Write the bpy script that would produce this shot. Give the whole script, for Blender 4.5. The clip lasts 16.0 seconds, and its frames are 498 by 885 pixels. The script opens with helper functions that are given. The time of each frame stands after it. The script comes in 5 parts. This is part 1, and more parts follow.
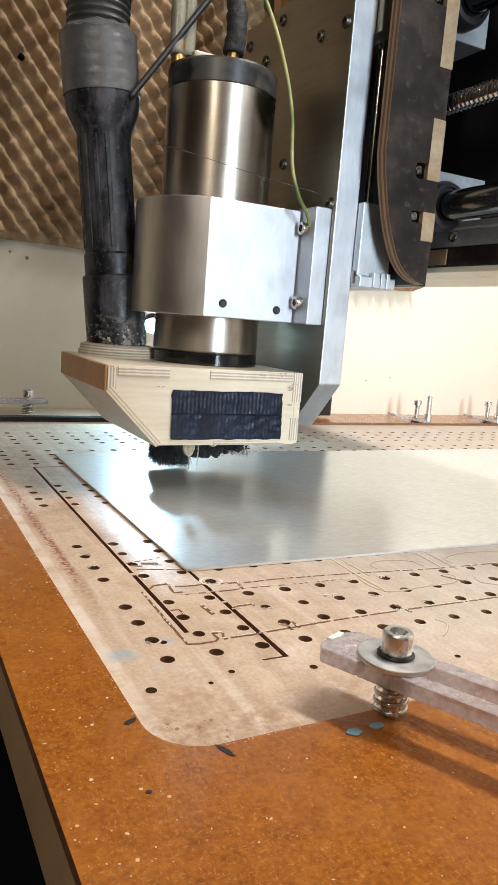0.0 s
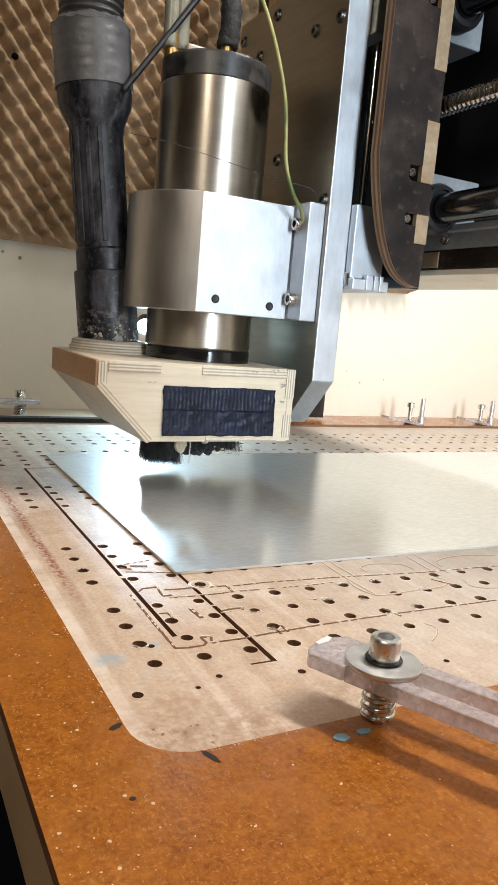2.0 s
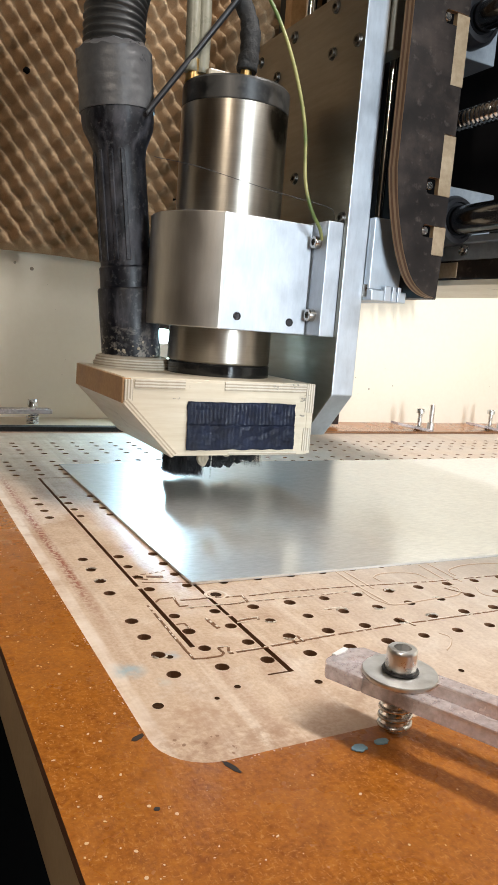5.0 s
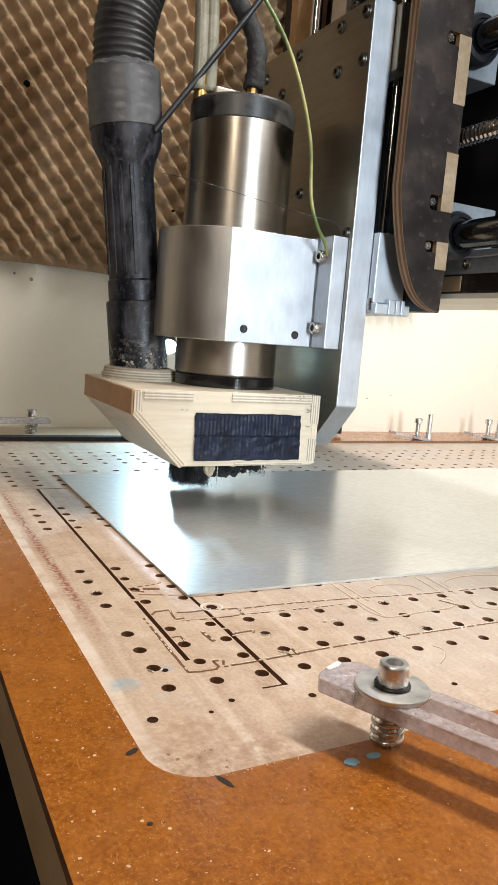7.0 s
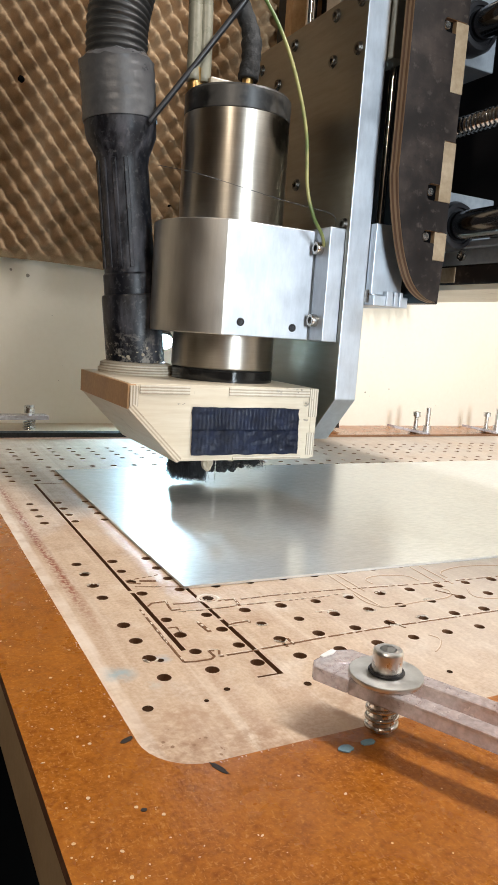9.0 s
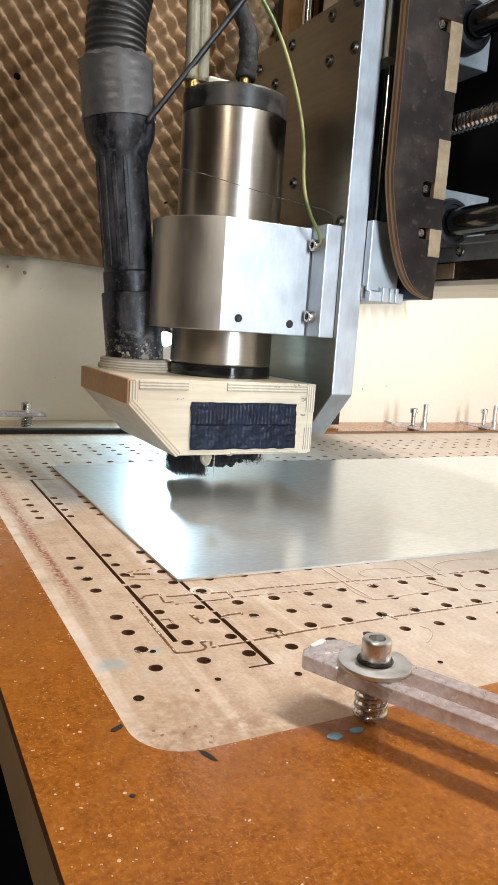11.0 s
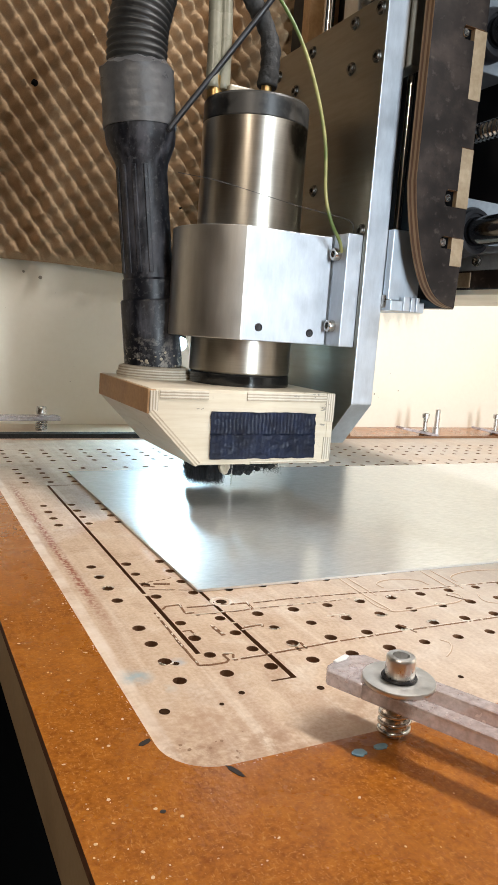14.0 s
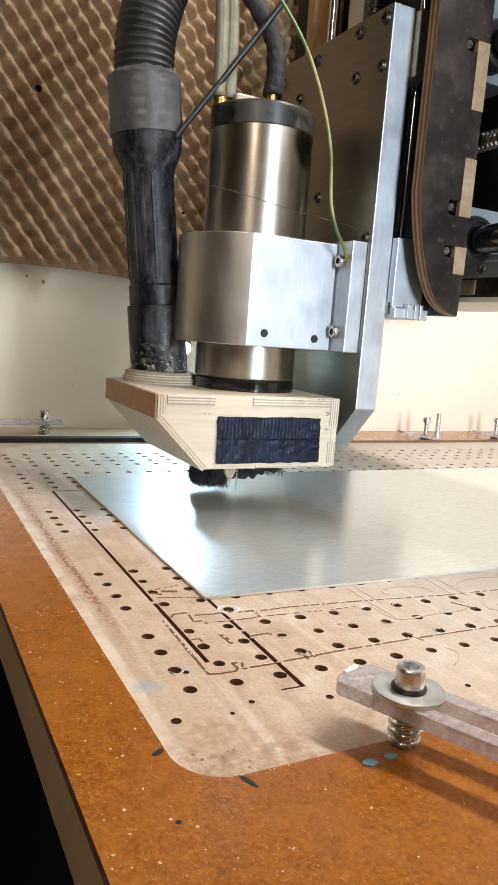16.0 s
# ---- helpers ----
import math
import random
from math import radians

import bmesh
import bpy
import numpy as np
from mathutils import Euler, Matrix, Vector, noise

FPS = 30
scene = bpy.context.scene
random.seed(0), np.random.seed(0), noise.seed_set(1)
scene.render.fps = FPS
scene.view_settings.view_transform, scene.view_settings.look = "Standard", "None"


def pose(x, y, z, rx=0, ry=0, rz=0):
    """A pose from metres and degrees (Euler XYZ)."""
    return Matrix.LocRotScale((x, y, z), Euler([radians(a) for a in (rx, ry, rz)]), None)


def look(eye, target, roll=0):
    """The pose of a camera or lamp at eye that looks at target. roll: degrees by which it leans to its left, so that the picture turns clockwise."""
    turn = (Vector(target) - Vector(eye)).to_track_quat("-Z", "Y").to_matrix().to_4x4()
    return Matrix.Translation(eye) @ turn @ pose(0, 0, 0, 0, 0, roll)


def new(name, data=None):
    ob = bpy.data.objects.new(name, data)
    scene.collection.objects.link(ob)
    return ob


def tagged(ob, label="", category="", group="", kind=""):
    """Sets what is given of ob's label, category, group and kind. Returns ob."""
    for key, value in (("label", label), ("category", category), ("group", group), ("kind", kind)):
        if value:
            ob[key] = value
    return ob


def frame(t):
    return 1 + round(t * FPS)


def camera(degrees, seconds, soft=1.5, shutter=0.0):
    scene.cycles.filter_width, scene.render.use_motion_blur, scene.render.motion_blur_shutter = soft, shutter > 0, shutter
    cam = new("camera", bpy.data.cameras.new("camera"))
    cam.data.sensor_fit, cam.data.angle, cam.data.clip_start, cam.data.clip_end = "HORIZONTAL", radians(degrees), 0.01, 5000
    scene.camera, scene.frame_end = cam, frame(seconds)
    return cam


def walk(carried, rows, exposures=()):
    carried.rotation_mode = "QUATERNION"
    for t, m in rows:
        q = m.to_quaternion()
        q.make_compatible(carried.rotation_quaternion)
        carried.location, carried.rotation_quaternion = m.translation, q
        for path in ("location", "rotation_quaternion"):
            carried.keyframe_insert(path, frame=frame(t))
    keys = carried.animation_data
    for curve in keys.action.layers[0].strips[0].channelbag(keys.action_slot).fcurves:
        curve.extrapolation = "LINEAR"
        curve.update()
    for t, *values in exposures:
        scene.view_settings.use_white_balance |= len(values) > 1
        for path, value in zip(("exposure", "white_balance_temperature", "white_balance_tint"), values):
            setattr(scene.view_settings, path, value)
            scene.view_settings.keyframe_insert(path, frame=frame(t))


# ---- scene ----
cam = camera(38.314, 16.0)
PATH = [
    (0, look((-0.09446, -0.22721, 0.12341), (0.36913, 0.64340, -0.04129), 4.541)),
    (0.5, look((-0.09437, -0.22643, 0.12211), (0.37089, 0.64239, -0.04725), 4.572)),
    (1, look((-0.09306, -0.22687, 0.12309), (0.37626, 0.64004, -0.04488), 4.893)),
    (1.5, look((-0.09284, -0.22625, 0.12340), (0.37693, 0.64087, -0.04220), 4.835)),
    (2, look((-0.09201, -0.22694, 0.12421), (0.37813, 0.64051, -0.03856), 4.894)),
    (2.5, look((-0.09253, -0.22732, 0.12299), (0.37544, 0.64009, -0.04618), 4.660)),
    (3, look((-0.09325, -0.22884, 0.12640), (0.37687, 0.63922, -0.03313), 4.686)),
    (3.5, look((-0.09512, -0.22834, 0.12719), (0.37095, 0.64144, -0.03485), 4.631)),
    (6, look((-0.09689, -0.23027, 0.13101), (0.36304, 0.64464, -0.02065), 4.354)),
    (6.5, look((-0.09634, -0.23153, 0.13266), (0.36431, 0.64340, -0.01669), 4.334)),
    (7, look((-0.09638, -0.23178, 0.13171), (0.36423, 0.64347, -0.01585), 4.482)),
    (7.5, look((-0.09603, -0.23269, 0.13143), (0.36413, 0.64226, -0.01924), 4.174)),
    (8, look((-0.09501, -0.23245, 0.13104), (0.36504, 0.64281, -0.01818), 3.854)),
    (8.5, look((-0.09469, -0.23281, 0.13022), (0.36560, 0.64202, -0.02083), 4.011)),
    (11, look((-0.09178, -0.23704, 0.12715), (0.36855, 0.63729, -0.02662), 3.873)),
    (11.5, look((-0.09317, -0.23704, 0.12911), (0.36609, 0.63820, -0.02266), 3.871)),
    (12, look((-0.09565, -0.23653, 0.12978), (0.35706, 0.64115, -0.02751), 3.631)),
    (12.5, look((-0.10077, -0.23406, 0.13662), (0.34730, 0.64823, -0.00759), 3.762)),
    (13, look((-0.10383, -0.23391, 0.13785), (0.34428, 0.64920, -0.00114), 4.011)),
    (13.5, look((-0.09562, -0.23616, 0.13099), (0.35539, 0.64357, -0.01961), 3.785)),
    (14, look((-0.09885, -0.23566, 0.13326), (0.35220, 0.64330, -0.02160), 4.168)),
    (14.5, look((-0.10292, -0.23223, 0.13330), (0.35532, 0.64486, -0.01067), 4.857)),
    (15, look((-0.09886, -0.23596, 0.13532), (0.36054, 0.63899, -0.01775), 4.182)),
    (15.5, look((-0.10274, -0.23631, 0.13510), (0.35146, 0.64131, -0.01809), 4.160)),
    (16, look((-0.10412, -0.23522, 0.13716), (0.34912, 0.64289, -0.01614), 4.280)),
]
walk(cam, PATH)

# ---- world and light ----
world = bpy.data.worlds.new("world")
scene.world = world
world.use_nodes = True
world.node_tree.nodes["Background"].inputs[0].default_value = (0.75, 0.85, 1.0, 1)
world.node_tree.nodes["Background"].inputs[1].default_value = 0.05
scene.view_settings.exposure = 0.0


def area_lamp(name, eye, target, sx, sy, watts, colour):
    data = bpy.data.lights.new(name, "AREA")
    data.shape, data.size, data.size_y, data.energy, data.color = "RECTANGLE", sx, sy, watts, colour
    ob = new(name, data)
    ob.matrix_world = look(eye, target)
    return ob


area_lamp("ceiling_tube_light", (0.50, -0.10, 0.96), (0.49, -0.06, 0.0), 0.09, 0.60, 15.0, (1.0, 0.965, 0.945))
area_lamp("workshop_window_light", (0.26, -1.50, 0.36), (0.22, 0.30, 0.08), 0.20, 0.70, 29.0, (0.80, 0.91, 1.0))
area_lamp("enclosure_bulb_light", (-0.42, -0.38, 0.70), (0.14, 0.28, 0.15), 0.035, 0.30, 2.1, (1.0, 0.88, 0.74))


# ---- materials ----
class Nodes:
    def __init__(self, name):
        self.m = bpy.data.materials.new(name)
        self.m.use_nodes = True
        self.t = self.m.node_tree
        self.b = self.t.nodes["Principled BSDF"]
        self.pos = self.add("ShaderNodeTexCoord").outputs["Object"]

    def add(self, kind, **values):
        n = self.t.nodes.new(kind)
        for k, v in values.items():
            n.inputs[k].default_value = v
        return n

    def link(self, a, b):
        self.t.links.new(a, b)

    def stretched(self, sx, sy, sz):
        n = self.add("ShaderNodeMapping")
        n.inputs["Scale"].default_value = (sx, sy, sz)
        self.link(self.pos, n.inputs["Vector"])
        return n.outputs[0]

    def noise(self, scale, detail=4.0, rough=0.6, vec=None):
        n = self.add("ShaderNodeTexNoise", Scale=scale, Detail=detail, Roughness=rough)
        self.link(vec or self.pos, n.inputs["Vector"])
        return n.outputs["Fac"]

    def ramp(self, fac, stops):
        n = self.add("ShaderNodeValToRGB")
        e = n.color_ramp.elements
        while len(e) < len(stops):
            e.new(0.5)
        for k, (p, c) in enumerate(stops):
            e[k].position = p
            e[k].color = (*c, 1) if not isinstance(c, (int, float)) else (c, c, c, 1)
        self.link(fac, n.inputs[0])
        return n.outputs[0]

    def mix(self, fac, a, b, how="MIX"):
        n = self.t.nodes.new("ShaderNodeMix")
        n.data_type, n.blend_type = "RGBA", how
        for k, v in ((0, fac), (6, a), (7, b)):
            if isinstance(v, (int, float)):
                n.inputs[k].default_value = v
            elif isinstance(v, tuple):
                n.inputs[k].default_value = (*v, 1)
            else:
                self.link(v, n.inputs[k])
        return n.outputs[2]

    def bump(self, height, strength, distance=0.001):
        n = self.add("ShaderNodeBump", Strength=strength, Distance=distance)
        self.link(height, n.inputs["Height"])
        self.link(n.outputs[0], self.b.inputs["Normal"])

    def colour(self, c):
        self.link(c, self.b.inputs["Base Color"])

    def rough(self, r):
        if isinstance(r, (int, float)):
            self.b.inputs["Roughness"].default_value = r
        else:
            self.link(r, self.b.inputs["Roughness"])

    def metal(self, v=1.0):
        self.b.inputs["Metallic"].default_value = v


def worn(name, dark, light, rough, metal=0.0, big=25, fine=300, bump=0.15, dist=0.0004, spread=0.12):
    """A surface with stains and grain between two colours."""
    n = Nodes(name)
    a = n.noise(big, 5)
    b = n.noise(fine, 3)
    c = n.mix(0.35, n.ramp(a, [(0.3, dark), (0.7, light)]), n.ramp(b, [(0.3, dark), (0.7, light)]))
    n.colour(c)
    n.rough(n.ramp(a, [(0.3, max(0.03, rough - spread)), (0.7, min(1, rough + spread))]))
    n.metal(metal)
    if bump:
        n.bump(b, bump, dist)
    return n.m


def brushed(name, dark, light, rough, stretch, blotch=14, bump=0.06):
    """Metal with a grain along the axis that is least stretched."""
    n = Nodes(name)
    g = n.noise(1.0, 4, 0.7, n.stretched(*stretch))
    a = n.noise(blotch, 4)
    n.colour(n.mix(0.5, n.ramp(g, [(0.25, dark), (0.75, light)]), n.ramp(a, [(0.3, dark), (0.7, light)])))
    n.rough(n.ramp(a, [(0.3, rough - 0.07), (0.75, rough + 0.09)]))
    n.metal(1.0)
    n.bump(g, bump, 0.0003)
    return n.m


def mdf_material():
    n = Nodes("varnished_mdf")
    cloud = n.noise(22, 5)
    fine = n.noise(520, 4, 0.7)
    c = n.mix(0.42, n.ramp(cloud, [(0.3, (0.22, 0.058, 0.005)), (0.7, (0.33, 0.104, 0.009))]),
              n.ramp(n.noise(130, 4), [(0.32, (0.17, 0.042, 0.004)), (0.68, (0.46, 0.155, 0.015))]))
    c = n.mix(0.35, c, n.ramp(fine, [(0.35, (0.19, 0.050, 0.005)), (0.65, (0.46, 0.175, 0.022))]))
    for sx, sy, lo in ((1500, 520, 0.62), (560, 1500, 0.63), (800, 800, 0.63)):
        fibre = n.ramp(n.noise(1.0, 2, 0.5, n.stretched(sx, sy, 200)), [(lo, 0.0), (lo + 0.10, 0.42)])
        c = n.mix(fibre, c, (0.56, 0.26, 0.07))
    n.colour(c)
    n.rough(n.ramp(cloud, [(0.3, 0.20), (0.7, 0.34)]))
    n.b.inputs["Coat Weight"].default_value = 0.25
    n.b.inputs["Coat Roughness"].default_value = 0.12
    n.bump(n.mix(0.4, n.noise(170, 4), n.noise(1.0, 3, 0.6, n.stretched(300, 90, 90))), 0.55, 0.0008)
    return n.m


def spoil_material():
    n = Nodes("milled_board")
    grain = n.noise(1.0, 4, 0.65, n.stretched(260, 9, 60))
    cloud = n.noise(16, 5)
    mott = n.noise(90, 4)
    fine = n.noise(600, 2)
    c = n.mix(0.45, n.ramp(cloud, [(0.3, (0.48, 0.325, 0.20)), (0.7, (0.67, 0.515, 0.365))]),
              n.ramp(grain, [(0.3, (0.42, 0.28, 0.18)), (0.7, (0.72, 0.58, 0.45))]))
    c = n.mix(0.30, c, n.ramp(mott, [(0.3, (0.36, 0.215, 0.12)), (0.7, (0.76, 0.63, 0.50))]))
    c = n.mix(n.ramp(n.noise(38, 6, 0.7), [(0.50, 0.0), (0.66, 0.7)]), c, (0.36, 0.22, 0.135))
    c = n.mix(n.ramp(n.noise(30, 6, 0.7), [(0.54, 0.0), (0.68, 0.6)]), c, (0.76, 0.68, 0.58))
    lanes = n.noise(1.0, 5, 0.6, n.stretched(85, 4, 40))
    c = n.mix(n.ramp(lanes, [(0.46, 0.0), (0.66, 0.55)]), c, (0.40, 0.255, 0.175))
    c = n.mix(n.ramp(n.noise(1.0, 4, 0.6, n.stretched(120, 5, 40)), [(0.56, 0.0), (0.70, 0.45)]), c, (0.78, 0.69, 0.58))
    c = n.mix(0.2, c, n.ramp(fine, [(0.35, (0.34, 0.20, 0.11)), (0.65, (0.80, 0.68, 0.54))]))
    xyz = n.add("ShaderNodeSeparateXYZ")
    n.link(n.pos, xyz.inputs[0])

    def band(out, lo, hi, soft):
        m = n.add("ShaderNodeMapRange")
        n.link(out, m.inputs["Value"])
        m.inputs["From Min"].default_value, m.inputs["From Max"].default_value = lo, lo + soft
        k = n.add("ShaderNodeMapRange")
        n.link(out, k.inputs["Value"])
        k.inputs["From Min"].default_value, k.inputs["From Max"].default_value = hi, hi - soft
        t = n.add("ShaderNodeMath")
        t.operation = "MULTIPLY"
        n.link(m.outputs[0], t.inputs[0])
        n.link(k.outputs[0], t.inputs[1])
        return t.outputs[0]

    scuff = n.mix(1.0, n.mix(1.0, band(xyz.outputs[0], -0.0155, -0.0080, 0.003), band(xyz.outputs[1], 0.045, 0.36, 0.06), "MULTIPLY"), n.ramp(n.noise(420, 3), [(0.44, 0.0), (0.56, 1.0)]), "MULTIPLY")
    c = n.mix(scuff, c, (0.26, 0.075, 0.040))
    pale = n.mix(1.0, band(xyz.outputs[0], -0.0240, -0.0165, 0.0015), n.ramp(n.noise(70, 3), [(0.35, 0.1), (0.65, 0.8)]), "MULTIPLY")
    c = n.mix(pale, c, (0.74, 0.64, 0.54))
    # grey sheen on the right side, painted into the board colour
    grey_sheen = n.mix(1.0, band(xyz.outputs[0], 0.06, 0.85, 0.12), n.ramp(n.noise(14, 4), [(0.30, 0.35), (0.65, 0.85)]), "MULTIPLY")
    c = n.mix(grey_sheen, c, n.mix(0.72, c, (0.51, 0.485, 0.455)))
    # rubbed blue paint, and brown scars at the near corner
    for cx, cy, r, edge, tint in ((-0.0150, 0.0085, 0.0085, 90, (0.27, 0.40, 0.45)), (0.0050, 0.0150, 0.0045, 90, (0.25, 0.38, 0.50)), (-0.006, -0.004, 0.0040, 90, (0.50, 0.50, 0.46)),
                                  (-0.010, -0.046, 0.0230, 190, (0.30, 0.17, 0.10)), (0.016, -0.050, 0.0200, 190, (0.33, 0.195, 0.115)), (-0.004, -0.028, 0.0220, 130, (0.40, 0.25, 0.155)), (0.052, -0.040, 0.0220, 130, (0.40, 0.255, 0.16))):
        d = n.add("ShaderNodeVectorMath")
        d.operation = "DISTANCE"
        n.link(n.pos, d.inputs[0])
        d.inputs[1].default_value = (cx, cy, 0)
        near = n.add("ShaderNodeMapRange")
        n.link(d.outputs["Value"], near.inputs["Value"])
        near.inputs["From Min"].default_value, near.inputs["From Max"].default_value = r, 0.0
        c = n.mix(n.mix(1.0, near.outputs[0], n.ramp(n.noise(edge, 5, 0.7), [(0.40, 0.0), (0.60, 1.0)]), "MULTIPLY"), c, tint)
    n.colour(c)
    n.rough(n.ramp(cloud, [(0.3, 0.44), (0.7, 0.56)]))
    n.b.inputs["Specular IOR Level"].default_value = 0.5
    n.bump(n.mix(0.5, grain, mott), 0.3, 0.0005)
    return n.m


def ply_edge_material(name, axis, dark=(0.38, 0.31, 0.22), light=(0.72, 0.66, 0.55), pitch=0.0020):
    """Stacked veneers seen on the edge of a plywood sheet."""
    n = Nodes(name)
    w = n.add("ShaderNodeTexWave", Scale=0.314 / pitch, Distortion=0.6, Detail=1.0)
    w.bands_direction = axis
    n.link(n.pos, w.inputs["Vector"])
    g = n.noise(1.0, 3, 0.6, n.stretched(200, 200, 40))
    n.colour(n.mix(0.25, n.ramp(w.outputs["Fac"], [(0.35, dark), (0.65, light)]), n.ramp(g, [(0.3, dark), (0.7, light)])))
    n.rough(0.6)
    return n.m


def foam_material():
    n = Nodes("acoustic_foam")
    a = n.noise(9, 3)
    b = n.noise(700, 3)
    c = n.mix(0.4, n.ramp(a, [(0.3, (0.36, 0.24, 0.135)), (0.7, (0.50, 0.345, 0.205))]), n.ramp(b, [(0.3, (0.30, 0.195, 0.105)), (0.7, (0.56, 0.39, 0.24))]))
    n.colour(c)
    n.rough(0.95)
    n.bump(n.mix(0.5, b, n.noise(190, 5)), 0.8, 0.0035)
    return n.m


def tape_material(name, ribs):
    n = Nodes(name)
    w = n.add("ShaderNodeTexWave", Scale=105.0, Distortion=1.2, Detail=2.0)
    w.bands_direction = "X"
    n.link(n.pos, w.inputs["Vector"])
    c = n.noise(90, 5)
    n.colour(n.ramp(c, [(0.3, (0.006, 0.009, 0.024)), (0.75, (0.022, 0.036, 0.092))]))
    n.rough(n.ramp(n.noise(60, 3), [(0.3, 0.36), (0.7, 0.50)]))
    crease = n.noise(1.0, 5, 0.65, n.stretched(90, 90, 230))
    n.bump(n.mix(ribs, crease, w.outputs["Fac"]), 0.55, 0.0011)
    return n.m


def film_panel_material():
    n = Nodes("phenolic_panel_face")
    a = n.noise(22, 6, 0.65)
    s = n.noise(180, 4)
    c = n.ramp(a, [(0.32, (0.006, 0.004, 0.003)), (0.50, (0.017, 0.0115, 0.009)), (0.72, (0.066, 0.047, 0.037))])
    n.colour(n.mix(n.ramp(s, [(0.60, 0.0), (0.72, 0.6)]), c, (0.085, 0.065, 0.055)))
    n.rough(n.ramp(a, [(0.3, 0.40), (0.7, 0.65)]))
    n.b.inputs["Specular IOR Level"].default_value = 0.3
    n.bump(s, 0.12, 0.0003)
    return n.m


def plain(name, c, rough, metal=0.0):
    return worn(name, tuple(v * 0.8 for v in c), tuple(min(1, v * 1.15) for v in c), rough, metal, 40, 500, 0.08)


def glow(name, c, strength):
    n = Nodes(name)
    n.b.inputs["Emission Color"].default_value = (*c, 1)
    n.b.inputs["Emission Strength"].default_value = strength
    return n.m


def wire_material():
    n = Nodes("yellow_green_wire")
    g = n.noise(35, 2)
    n.colour(n.ramp(g, [(0.44, (0.10, 0.15, 0.04)), (0.60, (0.34, 0.32, 0.12))]))
    n.rough(0.4)
    return n.m


def sheet_material():
    """Mill-finished sheet: a satin sheen, faintly rolled, over a broad matt one."""
    n = Nodes("brushed_sheet")
    g = n.noise(1.0, 3, 0.6, n.stretched(60, 90, 200))
    a = n.noise(30, 3)
    c = n.mix(0.4, n.ramp(g, [(0.3, (0.74, 0.77, 0.77)), (0.7, (0.84, 0.87, 0.87))]), n.ramp(a, [(0.3, (0.74, 0.77, 0.77)), (0.7, (0.84, 0.87, 0.87))]))
    n.colour(c)
    n.rough(n.ramp(g, [(0.3, 0.19), (0.7, 0.215)]))
    n.metal()
    fleck = n.noise(1.0, 4, 0.7, n.stretched(160, 520, 200))
    pale = n.mix(0.5, c, n.ramp(fleck, [(0.35, (0.66, 0.65, 0.62)), (0.65, (0.92, 0.91, 0.88))]))
    wide = n.add("ShaderNodeBsdfPrincipled", Metallic=1.0, Roughness=0.44)
    dull = n.add("ShaderNodeBsdfPrincipled", Metallic=0.0, Roughness=0.6)
    out = n.b.outputs[0]
    for q, share in ((wide, 0.22), (dull, 0.22)):
        n.link(pale, q.inputs["Base Color"])
        m = n.add("ShaderNodeMixShader", Fac=share)
        n.link(out, m.inputs[1])
        n.link(q.outputs[0], m.inputs[2])
        out = m.outputs[0]
    n.link(out, n.t.nodes["Material Output"].inputs["Surface"])
    return n.m


MDF = mdf_material()
SPOIL = spoil_material()
FOAM = foam_material()
TAPE = tape_material("ribbed_blue_tape", 0.22)
TAPE_CREASED = tape_material("creased_blue_tape", 0.12)
PANEL = film_panel_material()
ARRIS = worn("dark_chipped_arris", (0.05, 0.018, 0.007), (0.11, 0.042, 0.016), 0.6, 0, 60, 300, 0.3, 0.001)
MDF_EDGE = worn("raw_mdf_edge", (0.42, 0.28, 0.155), (0.56, 0.40, 0.235), 0.7, 0, 30, 400, 0.3)
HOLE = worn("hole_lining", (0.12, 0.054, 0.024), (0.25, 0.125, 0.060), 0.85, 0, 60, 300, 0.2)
SCUFF = worn("scuffed_rim", (0.50, 0.30, 0.20), (0.72, 0.55, 0.44), 0.5, 0, 80, 500, 0.4)
SHEET = sheet_material()
ALU = brushed("machined_aluminium", (0.48, 0.51, 0.55), (0.69, 0.73, 0.78), 0.49, (240, 240, 60), 45, 0.04)
ALU_ROUND = brushed("warm_tinted_aluminium", (0.56, 0.53, 0.48), (0.74, 0.70, 0.64), 0.42, (260, 260, 40), 20, 0.05)
# aluminium darkened for the dark surroundings the plate face mirrors
ALU_PLATE = brushed("shaded_plate_aluminium", (0.24, 0.225, 0.185), (0.38, 0.36, 0.305), 0.42, (200, 25, 200), 12, 0.03)
# rail steel darkened to paint in the black that it mirrors
RAIL = worn("dark_mirroring_rail", (0.16, 0.16, 0.165), (0.26, 0.26, 0.265), 0.16, 1.0, 30, 200, 0.02, 0.0002, 0.05)
CHROME = worn("chromed_rod", (0.62, 0.62, 0.62), (0.78, 0.78, 0.78), 0.12, 1.0, 30, 200, 0.02, 0.0002, 0.05)
ZINC = worn("zinc_plated_steel", (0.50, 0.49, 0.47), (0.78, 0.77, 0.74), 0.26, 1.0, 120, 700, 0.1)
DARK_STEEL = worn("dark_screw_steel", (0.10, 0.10, 0.095), (0.24, 0.23, 0.21), 0.35, 1.0, 200, 900, 0.1)
BRIGHT_ZINC = worn("bright_zinc", (0.70, 0.69, 0.67), (0.90, 0.89, 0.87), 0.33, 1.0, 120, 700, 0.1)
MATTE_ZINC = worn("dull_zinc", (0.55, 0.54, 0.51), (0.74, 0.73, 0.70), 0.45, 1.0, 90, 600, 0.15)
BRASS = worn("brass_fitting", (0.42, 0.25, 0.09), (0.70, 0.48, 0.20), 0.32, 1.0, 80, 500, 0.1)
